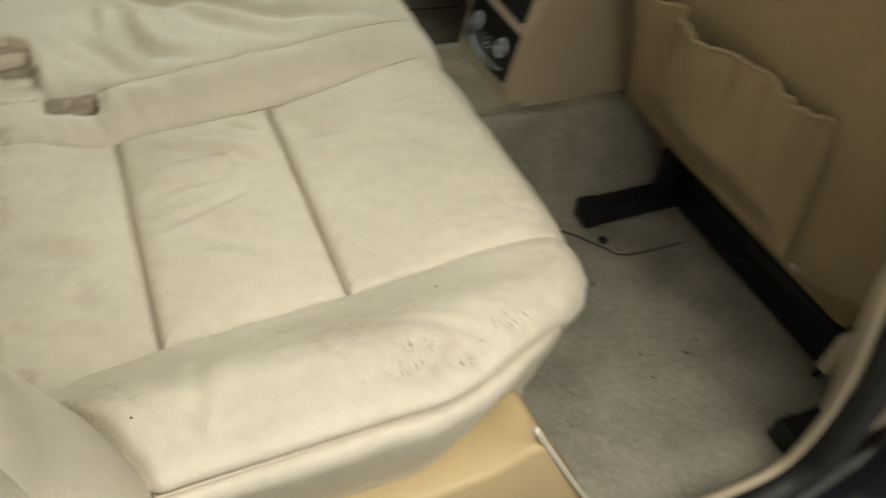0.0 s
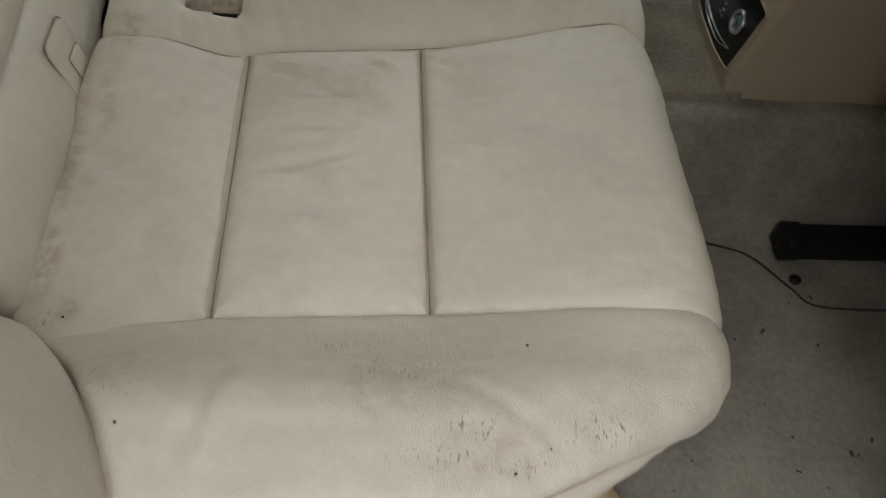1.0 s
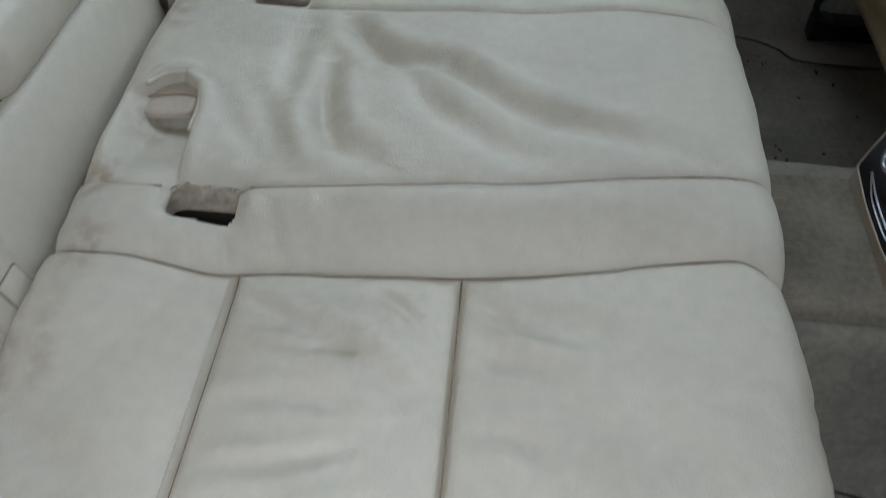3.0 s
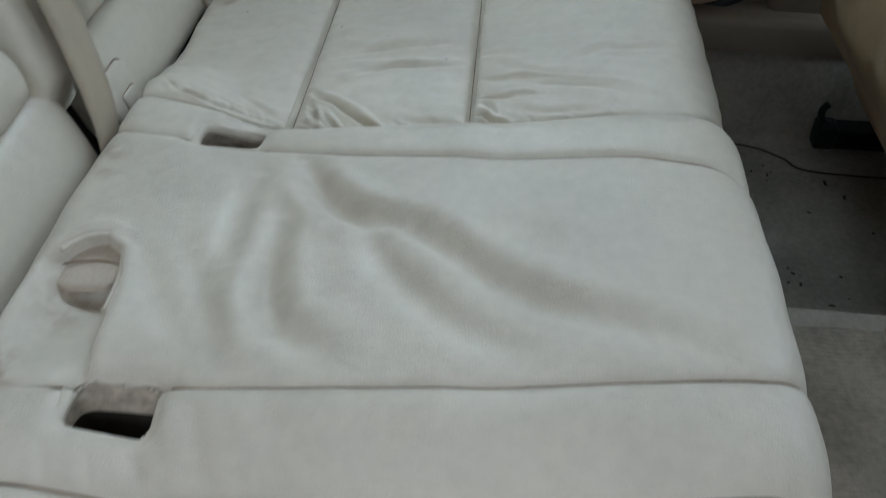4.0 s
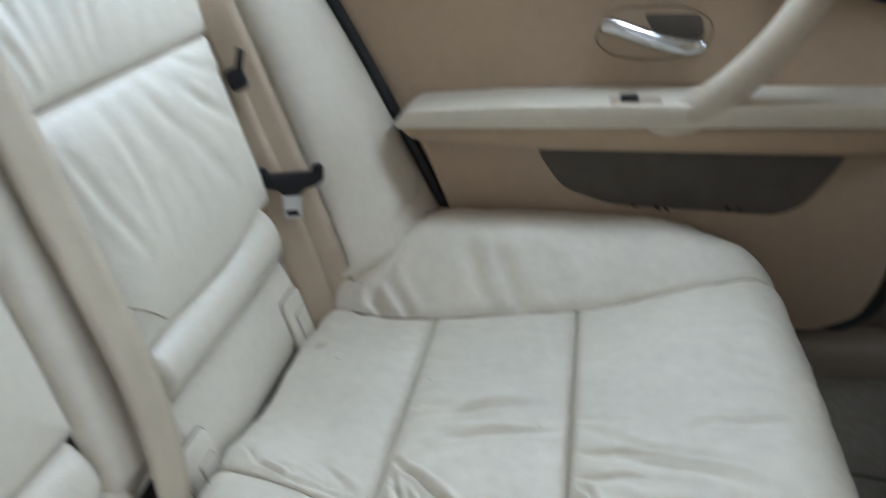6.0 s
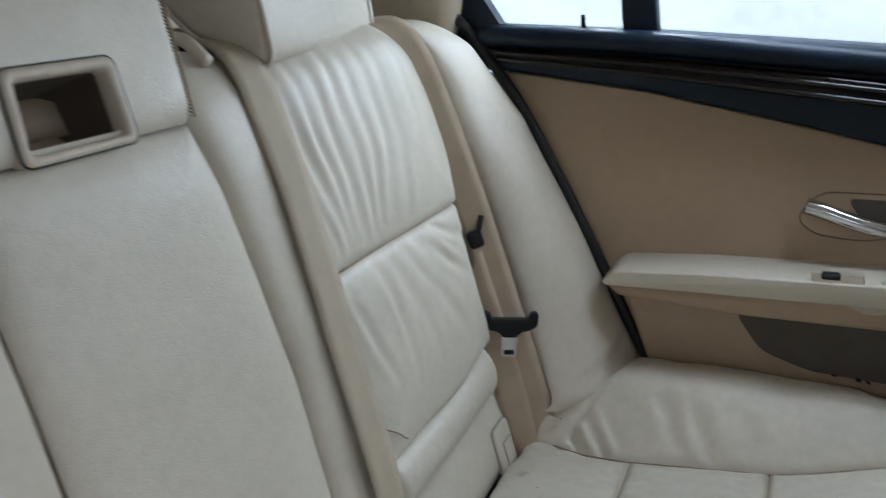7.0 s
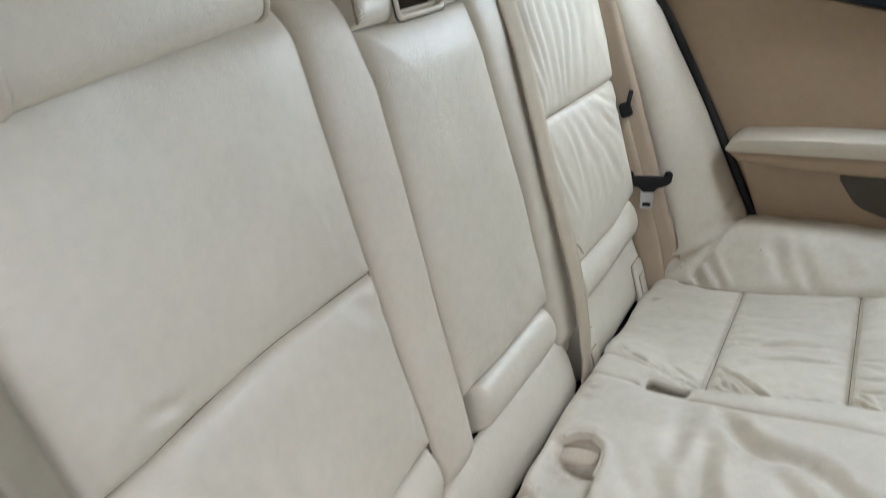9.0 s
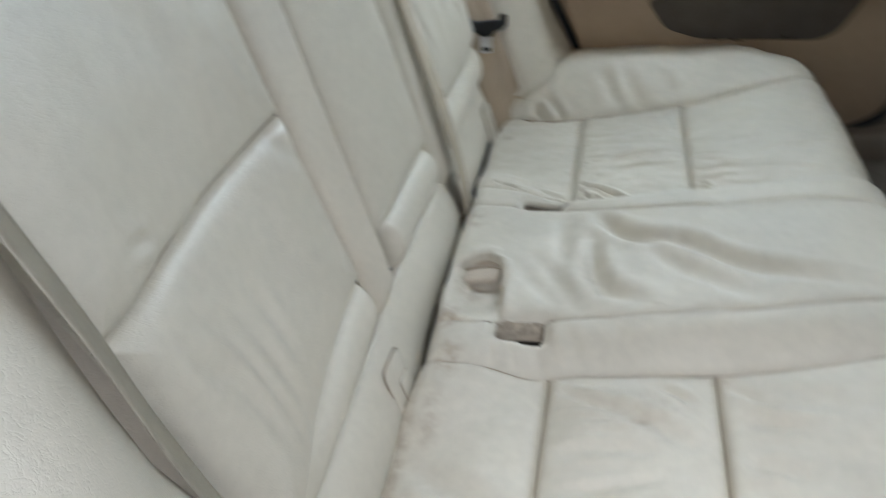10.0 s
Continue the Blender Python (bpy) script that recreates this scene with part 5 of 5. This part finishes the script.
handle = tube(grip, 0.018, 16, rads=[float(lerp(i / (len(grip) - 1), [0, 0.15, 0.3, 0.45, 0.7, 1.0], [0.010, 0.019, 0.024, 0.0225, 0.020, 0.017])) for i in range(len(grip))])
for v in handle.verts:
    v.co.y = DY - 0.065 + (v.co.y - DY + 0.065) * 0.72
part("pull_handle", handle, LEATHER_TAN, door, "beige padded pull handle")
# inside door opener
esc = rounded([(0.005, 0.905), (0.03, 0.945), (0.12, 0.944), (0.152, 0.925), (0.145, 0.892), (0.09, 0.878), (0.03, 0.884)], 0.02, 6)
cup = door_slab("opener_surround", esc, DY - 0.003, DY + 0.002, DOORTAN, door, 0.0015, "tan opener surround")
door_slab("opener_recess", rounded([(0.065, 0.937), (0.135, 0.935), (0.142, 0.905), (0.09, 0.897)], 0.01), DY - 0.0045, DY - 0.002, SPEAKER, cup, 0.0005)
part("opener_edge", tube([(p[0], DY - 0.0035, p[1]) for p in esc], 0.0007, 6, closed=True), SPEAKER, cup, "dark outline of the opener surround")
lever = smoothed([(0.018, DY - 0.010, 0.926), (0.04, DY - 0.016, 0.921), (0.08, DY - 0.020, 0.908), (0.12, DY - 0.018, 0.899), (0.135, DY - 0.010, 0.899)], 6)
part("opener_lever", tube(lever, 0.009, 10, rads=[0.011] * len(lever)), CHROME, cup, "satin chrome opener lever")
# black rubber seal round the door's edge
seal = smoothed([(-0.50, DY - 0.02, 1.215), (-0.452, DY - 0.022, 1.166), (-0.378, DY - 0.012, 1.052), (-0.287, DY - 0.010, 0.870), (-0.196, DY - 0.006, 0.668), (-0.13, DY, 0.53), (-0.04, DY, 0.48)], 8)
part("seal", tube(seal, 0.0080, 8), RUBBER, door, "black rubber door seal")
seal2 = smoothed([(0.0, DY, 0.478), (0.30, DY, 0.480), (0.36, DY, 0.492), (0.405, DY, 0.525), (0.422, DY, 0.60), (0.415, DY, 0.76), (0.42, DY, 0.95), (0.455, DY, 1.15), (0.43, DY, 1.40)], 8)
part("seal", tube(seal2, 0.0095, 8), RUBBER, door, "black rubber door seal")
# window surround, divider and panes
frame_o = [(-0.52, 1.15), (-0.50, 1.26), (-0.40, 1.36), (-0.30, 1.41), (0.46, 1.42), (0.47, 1.08)]
frame_i = [(-0.414, 1.184), (-0.442, 1.228), (-0.37, 1.345), (-0.28, 1.385), (0.43, 1.395), (0.44, 1.09)]
bm = bmesh.new()
lay = [[bm.verts.new((p[0], y, p[1])) for p in o] for y, o in ((DY + 0.014, frame_o), (DY - 0.012, frame_o), (DY - 0.012, frame_i), (DY + 0.014, frame_i))]
for A, B in zip(lay, lay[1:] + lay[:1]):
    for i in range(len(A)):
        bm.faces.new((A[i], A[(i + 1) % 6], B[(i + 1) % 6], B[i]))
part("window_frame", bm, NAVY, door, "black window surround", smooth=False)
door_slab("window_divider", [(-0.250, 1.385), (-0.203, 1.39), (-0.186, 1.158), (-0.233, 1.164)], DY - 0.006, DY + 0.03, NAVY, door, 0.004, "black upright window divider")
for o in ([(-0.44, 1.17), (-0.24, 1.15), (-0.24, 1.39), (-0.30, 1.39), (-0.40, 1.34)], [(-0.20, 1.15), (0.44, 1.08), (0.44, 1.40), (-0.20, 1.39)]):
    gl = part("pane", slab(o, "y", DY + 0.018, DY + 0.022), GLASS, door, smooth=False)
    gl.visible_shadow = False
part("lock_pin", join(moved(tube([(0, 0, 0), (0, 0, 0.022)], 0.0035, 10), pose(-0.290, DY - 0.002, 1.168)), moved(tube([(0, 0, 0.0), (0, 0, 0.002)], 0.007, 12), pose(-0.290, DY - 0.002, 1.170))), BLACK, door, "black door lock pin")

# far sill trim and the front pillar foot
SILL = material("brown_grey_sill_trim", (0.23, 0.19, 0.145), 0.6, var=0.12, scale=8, bump=0.15, bump_scale=900)
sill = part("sill_far", join(slab([(0.1, 0.43), (0.1, 0.60), (0.62, 0.66), (0.62, 0.43)], "y", 0.724, 0.762), slab([(0.1, 0.43), (0.1, 0.49), (1.3, 0.49), (1.3, 0.43)], "y", 0.668, 0.76, 0.012)), SILL)
tagged(sill, "beige plastic sill trim below the far door", "sill trim", kind="structure")
pillar = part("pillar_far", slab([(0.43, 0.46), (0.43, 1.0), (0.46, 1.42), (0.62, 1.42), (0.60, 0.9), (0.66, 0.46)], "y", 0.70, 0.80, 0.012), SILL)
tagged(pillar, "beige plastic pillar trim beside the far door", "pillar trim", kind="structure")
c_pillar = part("pillar_rear_far", slab([(-0.50, 1.12), (-0.475, 1.20), (-0.46, 1.27), (-0.38, 1.40), (-0.80, 1.45), (-1.05, 1.20), (-1.05, 1.12)], "y", 0.66, 0.78, 0.02), TRIM)
tagged(c_pillar, "beige plastic rear pillar trim behind the far door", "pillar trim", kind="structure")
c_pillar2 = part("pillar_rear_near", slab([(-0.50, 1.12), (-0.475, 1.20), (-0.46, 1.27), (-0.38, 1.40), (-0.80, 1.45), (-1.05, 1.20), (-1.05, 1.12)], "y", -0.78, -0.66, 0.02), TRIM)
tagged(c_pillar2, "beige plastic rear pillar trim behind the near door", "pillar trim", kind="structure")
shelf = part("parcel_shelf", slab([(-0.52, 1.150), (-0.53, 1.176), (-0.70, 1.200), (-1.05, 1.262), (-1.05, 1.19)], "y", -0.70, 0.70, 0.006), DOORTAN)
tagged(shelf, "tan parcel shelf behind the rear seats", "parcel shelf", kind="structure")
roof = sheet("ceiling", lambda U, V: (-0.75 + 2.1 * U, -0.70 + 1.4 * V, 1.455 - 0.10 * (2 * V - 1) ** 4 - 0.06 * (2 * U - 1) ** 2), 20, 20, HEADLINER)
roof.modifiers.new("thick", "SOLIDIFY").thickness = 0.03
tagged(roof, "pale beige cloth car headliner", "headliner", kind="structure")
rear_glass = part("rear_window", slab([(-1.03, 1.262), (-0.74, 1.41), (-0.735, 1.406), (-1.025, 1.258)], "y", -0.60, 0.60), GLASS, smooth=False)
rear_glass.visible_shadow = False
tagged(rear_glass, "sloping glass rear window", "car window", kind="structure")
trunk = part("rear_bulkhead", slab([(-1.05, 0.30), (-1.05, 1.20), (-0.60, 1.20), (-0.55, 0.30)], "y", -0.72, 0.72), DOORTAN)
tagged(trunk, "plain panel behind the rear seat", "panel", kind="structure")
front = part("front_bulkhead", slab([(1.32, 0.28), (1.32, 1.10), (1.42, 1.10), (1.42, 0.28)], "y", -0.75, 0.75), CARPET_DARK)
tagged(front, "dark front bulkhead under the windscreen", "panel", kind="structure")
for nm, y0, y1 in (("front_door_far", 0.715, 0.80), ("front_door_near", -0.80, -0.715)):
    fd = part(nm, slab([(0.62 if y0 > 0 else 0.86, 0.40), (0.62 if y0 > 0 else 0.86, 1.12), (1.40, 1.04), (1.40, 0.40)], "y", y0, y1, 0.01), DOORTAN)
    tagged(fd, "tan inner panel of a closed front door", "car door", kind="structure")
# near sill, tan scuff panel and black seal of the open doorway
near_sill = part("sill_near", tube(smoothed([(-0.05, -0.715, 0.34), (0.15, -0.722, 0.320), (0.35, -0.725, 0.318), (0.46, -0.728, 0.322), (0.515, -0.728, 0.335), (0.532, -0.728, 0.38), (0.525, -0.728, 0.46), (0.507, -0.728, 0.53), (0.478, -0.728, 0.605), (0.420, -0.728, 0.732), (0.37, -0.72, 0.90), (0.35, -0.68, 1.38)], 8), 0.0065, 12), TRIM)
tagged(near_sill, "beige trim lip round the open doorway", "doorway trim", kind="structure")
arch = part("wheel_arch_trim", slab(rounded([(-0.50, 0.36), (-0.50, 0.50), (0.10, 0.50), (0.150, 0.53), (0.285, 0.28), (-0.5, 0.28)], 0.02), "y", -0.675, -0.60, 0.010), ARCH)
tagged(arch, "yellowish tan plastic trim under the bench by the doorway", "trim panel", kind="structure")
lip = part("trim_edge", tube(smoothed([(0.135, -0.668, 0.555), (0.17, -0.672, 0.49), (0.225, -0.676, 0.39), (0.285, -0.68, 0.285)], 6), 0.0038, 8), LEATHER)
tagged(lip, "pale edge strip of the trim under the bench", "trim edge", kind="structure")
post = part("pillar_near", slab([(0.56, 0.42), (0.45, 0.70), (0.40, 1.0), (0.38, 1.40), (0.55, 1.40), (0.60, 0.8), (0.68, 0.42)], "y", -0.755, -0.70, 0.012), TRIM)
tagged(post, "beige centre pillar trim of the open doorway", "pillar trim", kind="structure")
frame_near = tube(smoothed([(-0.60, -0.745, 1.25), (-0.40, -0.745, 0.86), (-0.28, -0.745, 0.62), (-0.14, -0.745, 0.42), (0.08, -0.745, 0.315), (0.40, -0.745, 0.296), (0.51, -0.745, 0.304), (0.556, -0.745, 0.345), (0.560, -0.745, 0.40), (0.548, -0.745, 0.47), (0.530, -0.745, 0.54), (0.500, -0.745, 0.615), (0.445, -0.745, 0.74), (0.40, -0.745, 0.95), (0.38, -0.74, 1.38)], 8), 0.020, 10)
fn_ob = part("doorway_seal", frame_near, RUBBER)
tagged(fn_ob, "black rubber seal round the open doorway", "door seal", kind="structure")
rocker = part("rocker_panel", slab([(-0.60, 0.16), (-0.60, 1.1), (-0.28, 0.60), (-0.14, 0.40), (0.08, 0.28), (0.40, 0.245), (0.55, 0.26), (0.62, 0.34), (0.60, 0.52), (0.50, 0.74), (0.45, 1.1), (0.98, 1.1), (0.98, 0.16)], "y", -0.84, -0.765, 0.012), PAINT)
tagged(rocker, "dark painted body round the open doorway", "car body", kind="structure")
for nm, pts in (("carpet_seam_near", [(0.40, -0.185, 0.292), (0.46, -0.197, 0.291), (0.506, -0.216, 0.291), (0.55, -0.267, 0.291), (0.582, -0.297, 0.291), (0.70, -0.302, 0.291)]),
                ("carpet_seam_far", [(0.33, 0.632, 0.292), (0.396, 0.632, 0.292), (0.455, 0.622, 0.292), (0.494, 0.600, 0.292), (0.53, 0.572, 0.291), (0.66, 0.566, 0.291)])):
    ob = part(nm, tube(smoothed([(p[0], p[1], p[2] - 0.0020) for p in pts], 8), 0.0016, 6), CARPET_EDGE_SHADE)
    tagged(ob, "edge where two carpet pieces meet, its shadow drawn as a dark cord", "carpet edge", kind="structure")

# ---- front seats ----
def front_seat(yc, x0, z0, rake, group, tall=0.66, wid=0.50, shift=0.0, pw=0.43):
    ob = thing("front_seat", "tan leather front seat back with a gathered elastic map pocket", "car seat", group, at=(x0, yc, z0))
    k = math.tan(radians(rake))

    def bx(z):
        return -k * z

    def fn(U, V):
        z = tall * U
        y = (V - 0.5) * wid * (1 - 0.16 * smooth01((U - 0.5) / 0.5))
        b = 0.035 * (np.abs(2 * V - 1) ** 4) + 0.03 * np.exp(-U / 0.05)
        return bx(z) + b + 0.004 * vnoise(y * 9, z * 9, 41), y, z + 0.0 * V
    sheet("shell", fn, 60, 60, SEATBACK, ob, k=0.3)
    part("cushioning", slab([(0.03, 0.0), (bx(tall) + 0.03, tall), (bx(tall) + 0.14, tall), (0.16, 0.0)], "y", -wid * 0.49, wid * 0.49, 0.03), SEATBACK, ob)
    part("seat_base", moved(rbox(0.46, wid * 0.94, 0.10, 0.03), pose(0.30, 0, -0.03)), SEATBACK, ob)

    def pocket(U, V):
        z = 0.045 + 0.235 * U
        y = (V - 0.5) * pw + shift
        gather = 0.0030 * np.sin(y * 190 + 5 * vnoise(y * 12, z * 3, 44)) * U ** 3 + 0.022 * vnoise(y * 24 + 3, z * 3, 43) * (0.25 + U)
        edge = np.minimum(np.minimum(V, 1 - V) * wid, U * 0.24)
        out = 0.004 + 0.030 * smooth01(edge / 0.09) + gather * smooth01(edge / 0.05)
        sag = -0.05 * np.sin(math.pi * V) * U * 0
        return bx(z) - out, y, z + sag + 0.0016 * np.sin(y * 210 + 5 * vnoise(y * 12, z * 3, 44)) * U ** 4
    p = sheet("map_pocket", pocket, 60, 260, SEATBACK, ob, "gathered tan leather map pocket", k=0.0)
    hem = []
    for v in np.linspace(0.02, 0.98, 150):
        X, Y, Z_ = pocket(np.array([1.0]), np.array([v]))
        hem.append((float(X[0]) + 0.001, float(Y[0]), float(Z_[0])))
    part("elastic_hem", tube(hem, 0.0034, 6), SEATBACK, p)
    part("headrest", moved(pillow(0.09, wid * 0.52, 0.17, 10), pose(bx(tall) + 0.075, 0, tall + 0.125)), SEATBACK, ob, "unseen tan headrest added to block windscreen light")
    for s_ in (-1, 1):
        part("light_block_post", tube([(bx(tall) + 0.08, s_ * 0.06, tall - 0.03), (bx(tall) + 0.08, s_ * 0.06, tall + 0.06)], 0.006, 10), STEEL, ob)
    if yc < 0:
        part("side_valance", moved(rbox(0.10, 0.022, 0.070, 0.006), pose(0.035, -0.290, -0.008)), TRIM, ob, "beige plastic valance beside the seat base")
    part("stud", moved(tube([(0, 0, 0), (-0.006, 0, 0)], 0.006, 12), pose(bx(0.06) - 0.004, -0.18, 0.055)), TRIM, ob)
    return ob


front_seat(-0.360, 0.645, 0.44, 12, "front seats", wid=0.56, shift=0.045, pw=0.40)
front_seat(0.385, 0.472, 0.50, 10, "front seats")


def seat_rail(x, y, z, group, hook=False):
    ob = thing("seat_rail", "black steel seat rail with a plastic end cap on the carpet", "seat rail", group, at=(x, y, z))
    part("rail", moved(rbox(0.36, 0.040, 0.036, 0.003), pose(0.19, 0, 0.0)), BLACK, ob)
    part("end_cap", moved(rbox(0.03, 0.044, 0.039, 0.003), pose(0.012, 0, 0.001)), BLACK, ob)
    part("bracket", moved(rbox(0.10, 0.022, 0.12, 0.006), pose(0.20, 0.0, 0.065)), BLACK, ob)
    if hook:
        part("hook", tube(smoothed([(0.03, 0, 0.01), (0.004, 0, 0.022), (-0.004, 0, 0.042), (0.002, 0, 0.055)], 5), 0.006, 8), BLACK, ob)
    return ob


seat_rail(0.543, -0.203, 0.313, "seat rails")
seat_rail(0.575, -0.690, 0.318, "seat rails")
seat_rail(0.548, 0.640, 0.316, "seat rails", hook=True)
for yc, x0 in ((-0.40, 0.70), (0.40, 0.66)):
    fr = thing("under_seat_dark_unit", "black hardware under the front seat, with a filler box for the shade", "seat drive", "seat drives", at=(x0, yc, 0.29))
    part("cross_tube", tube([(0.02, -0.23, 0.10), (0.02, 0.23, 0.10)], 0.014, 10), BLACK, fr)
    part("side_plate", moved(rbox(0.30, 0.012, 0.13, 0.004), pose(0.16, -0.215, 0.075)), BLACK, fr)
    part("side_plate", moved(rbox(0.30, 0.012, 0.13, 0.004), pose(0.16, 0.190, 0.075)), BLACK, fr)
    part("shade_tray", moved(rbox(0.40, 0.43, 0.012, 0.004), pose(0.22, -0.01, 0.128)), BLACK, fr)
    part("dark_filler_box", moved(rbox(0.20, 0.40, 0.105, 0.012), pose(0.14, 0.0, 0.0535)), BLACK, fr)
    part("cable", tube(smoothed([(0.03, -0.12, 0.02), (0.05, -0.04, 0.05), (0.02, 0.05, 0.03), (0.06, 0.12, 0.06)], 6), 0.004, 6), BLACK, fr)

# ---- centre console ----
con = thing("centre_console", "beige plastic centre console end with black switch panels", "console", at=(0.40, 0, 0.45))
face = [(0.028, -0.03), (0.017, 0.012), (0.006, 0.048), (0.006, 0.066), (0.021, 0.157), (0.032, 0.205), (0.060, 0.255), (0.16, 0.29), (0.9, 0.30), (0.9, -0.15), (0.10, -0.15)]
part("body", slab(face, "y", -0.091, 0.091, 0.012, 4), TRIM, con, "beige plastic console body")
FD = Vector((0.015, 0, 0.091)).normalized()
FN = Vector((-FD.z, 0, FD.x))


def on_face(u, v, out=0.0):
    """u across, v up the sloping end, which bows out a little in the middle."""
    p = Vector((0.0065, 0, 0.067)) + FD * v + FN * out
    return Vector((p.x, u, p.z))


def face_slab(name, outline, o0, o1, mat, parent, label=""):
    bm = bmesh.new()
    A = [bm.verts.new(on_face(p[0], p[1], o0)) for p in outline]
    B = [bm.verts.new(on_face(p[0], p[1], o1)) for p in outline]
    bm.faces.new(A)
    bm.faces.new(B)
    for i in range(len(A)):
        bm.faces.new((A[i], A[(i + 1) % len(A)], B[(i + 1) % len(A)], B[i]))
    return part(name, bm, mat, parent, label, smooth=False)


panel = face_slab("switch_panel", rounded([(-0.079, 0.002), (-0.03, -0.004), (0.03, -0.004), (0.079, 0.002), (0.079, 0.088), (-0.079, 0.088)], 0.006), 0.0, 0.002, GLOSS, con, "glossy black switch panel")
edge_pts = [on_face(p[0], p[1], 0.0015) for p in rounded([(-0.081, 0.000), (-0.03, -0.006), (0.03, -0.006), (0.081, 0.000), (0.081, 0.090), (-0.081, 0.090)], 0.007)]
part("panel_edge", tube(edge_pts, 0.0016, 8, closed=True), TRIM, panel, "beige edge round the switch panel")
DIAL = material("blue_grey_dial", (0.10, 0.15, 0.19), 0.35, var=0.25, scale=60)
for u in (-0.042, 0.046):
    ring = [on_face(u + 0.0135 * math.cos(a_), 0.047 + 0.0135 * math.sin(a_), 0.0035) for a_ in np.linspace(0, 2 * math.pi, 28, endpoint=False)]
    dial = part("dial", tube([on_face(u, 0.047, 0.001), on_face(u, 0.047, 0.0038)], 0.0115, 24), DIAL, panel, "blue-grey seat heating dial")
    part("dial_ring", tube(ring, 0.0026, 8, closed=True), STEEL, dial, "silver ring of the dial")
    part("dial_mark", tube([on_face(u - 0.004, 0.043, 0.0042), on_face(u + 0.004, 0.051, 0.0042)], 0.0010, 6), BLACK, dial)
for dv, r_ in ((0.0, 0.0011), (0.006, 0.0009)):
    arc = smoothed([on_face(-0.058, 0.017 - dv * 0.2, 0.0026), on_face(-0.03, 0.0115 - dv, 0.0026), on_face(0.0, 0.0095 - dv, 0.0026), on_face(0.03, 0.0115 - dv, 0.0026), on_face(0.055, 0.017 - dv * 0.2, 0.0026)], 6)
    part("trim_line", tube(arc, r_, 8), STEEL, panel, "thin silver line")
for u, v in ((0.003, 0.040), (0.0, 0.033), (0.006, 0.027), (-0.004, 0.026)):
    face_slab("icon", [(u - 0.0025, v - 0.0012), (u + 0.0025, v - 0.0012), (u + 0.0025, v + 0.0012), (u - 0.0025, v + 0.0012)], 0.002, 0.0024, STEEL, panel)
vent = face_slab("air_vent", rounded([(-0.072, 0.103), (0.072, 0.103), (0.068, 0.160), (-0.068, 0.160)], 0.006), -0.004, 0.0035, BLACK, con, "black air vent")
for k in range(4):
    face_slab("vent_slat", [(-0.064, 0.110 + 0.0125 * k), (0.064, 0.110 + 0.0125 * k), (0.063, 0.114 + 0.0125 * k), (-0.063, 0.114 + 0.0125 * k)], 0.0035, 0.0075, GLOSS, vent)
part("vent_tab", tube([on_face(-0.006, 0.117, 0.009), on_face(-0.002, 0.150, 0.009)], 0.0028, 8), STEEL, vent, "silver vent tab")

# ---- litter on the carpet ----
rng = random.Random(5)
bm = bmesh.new()
for i in range(46):
    x, y = rng.uniform(0.30, 0.60), rng.choice([rng.uniform(-0.62, -0.24), rng.uniform(0.24, 0.6)])
    r = rng.uniform(0.0015, 0.004)
    b = rbox(r * rng.uniform(1, 3), r, r * 0.6, r * 0.2, 1)
    moved(b, pose(x, y, 0.289 + r * 0.3, 0, 0, rng.uniform(0, 180)))
    me = bpy.data.meshes.new("tmp")
    b.to_mesh(me)
    b.free()
    bm.from_mesh(me)
    bpy.data.meshes.remove(me)
litter = part("litter", bm, DIRT_AND_SHADE)
tagged(litter, "small dark crumbs scattered on the carpet", "crumbs", kind="stuff")

clip_hole = part("carpet_clip", moved(tube([(0, 0, 0), (0, 0, 0.004)], 0.008, 14), pose(0.561, -0.254, 0.288)), BLACK)
tagged(clip_hole, "black round fixing clip in the carpet", "carpet clip")
scrap = part("paper_scrap", moved(slab([(-0.006, -0.004), (0.005, -0.005), (0.007, 0.003), (-0.001, 0.006)], "z", 0, 0.002), pose(0.56, -0.180, 0.290, 30, 20, 10)), PLASTER, smooth=False)
tagged(scrap, "tiny white paper scrap beside the seat rail", "paper scrap")
for i in range(5):
    x = (0.07, 0.10, 0.112, 0.19, 0.205)[i]
    spot = moved(rbox(0.007, 0.003, 0.003 + 0.002 * (i % 2), 0.001, 1), pose(x, DY - 0.0315, 0.688 - 0.002 * (i % 3), 0, 20 * i, 0))
    part("scuff", spot, DIRT_AND_SHADE, door, "dark scuff at the speaker's edge")

# ---- outside ----
bm = bmesh.new()
bmesh.ops.create_grid(bm, x_segments=2, y_segments=2, size=60)
ground = part("ground", bm, CONCRETE)
tagged(ground, "pale concrete ground", "ground", kind="structure")
BACKDROP = material("glowing_weathered_wall", (0.85, 0.88, 0.90), 0.9, var=0.22, scale=1.6, bump=0.5, bump_scale=40)
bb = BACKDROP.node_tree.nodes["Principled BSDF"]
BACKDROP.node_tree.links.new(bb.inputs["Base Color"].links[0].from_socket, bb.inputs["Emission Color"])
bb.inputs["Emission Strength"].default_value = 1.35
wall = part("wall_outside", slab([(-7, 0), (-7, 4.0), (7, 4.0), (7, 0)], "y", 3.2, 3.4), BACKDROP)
tagged(wall, "pale weathered plaster wall beside the car, made to glow", "wall", kind="structure")
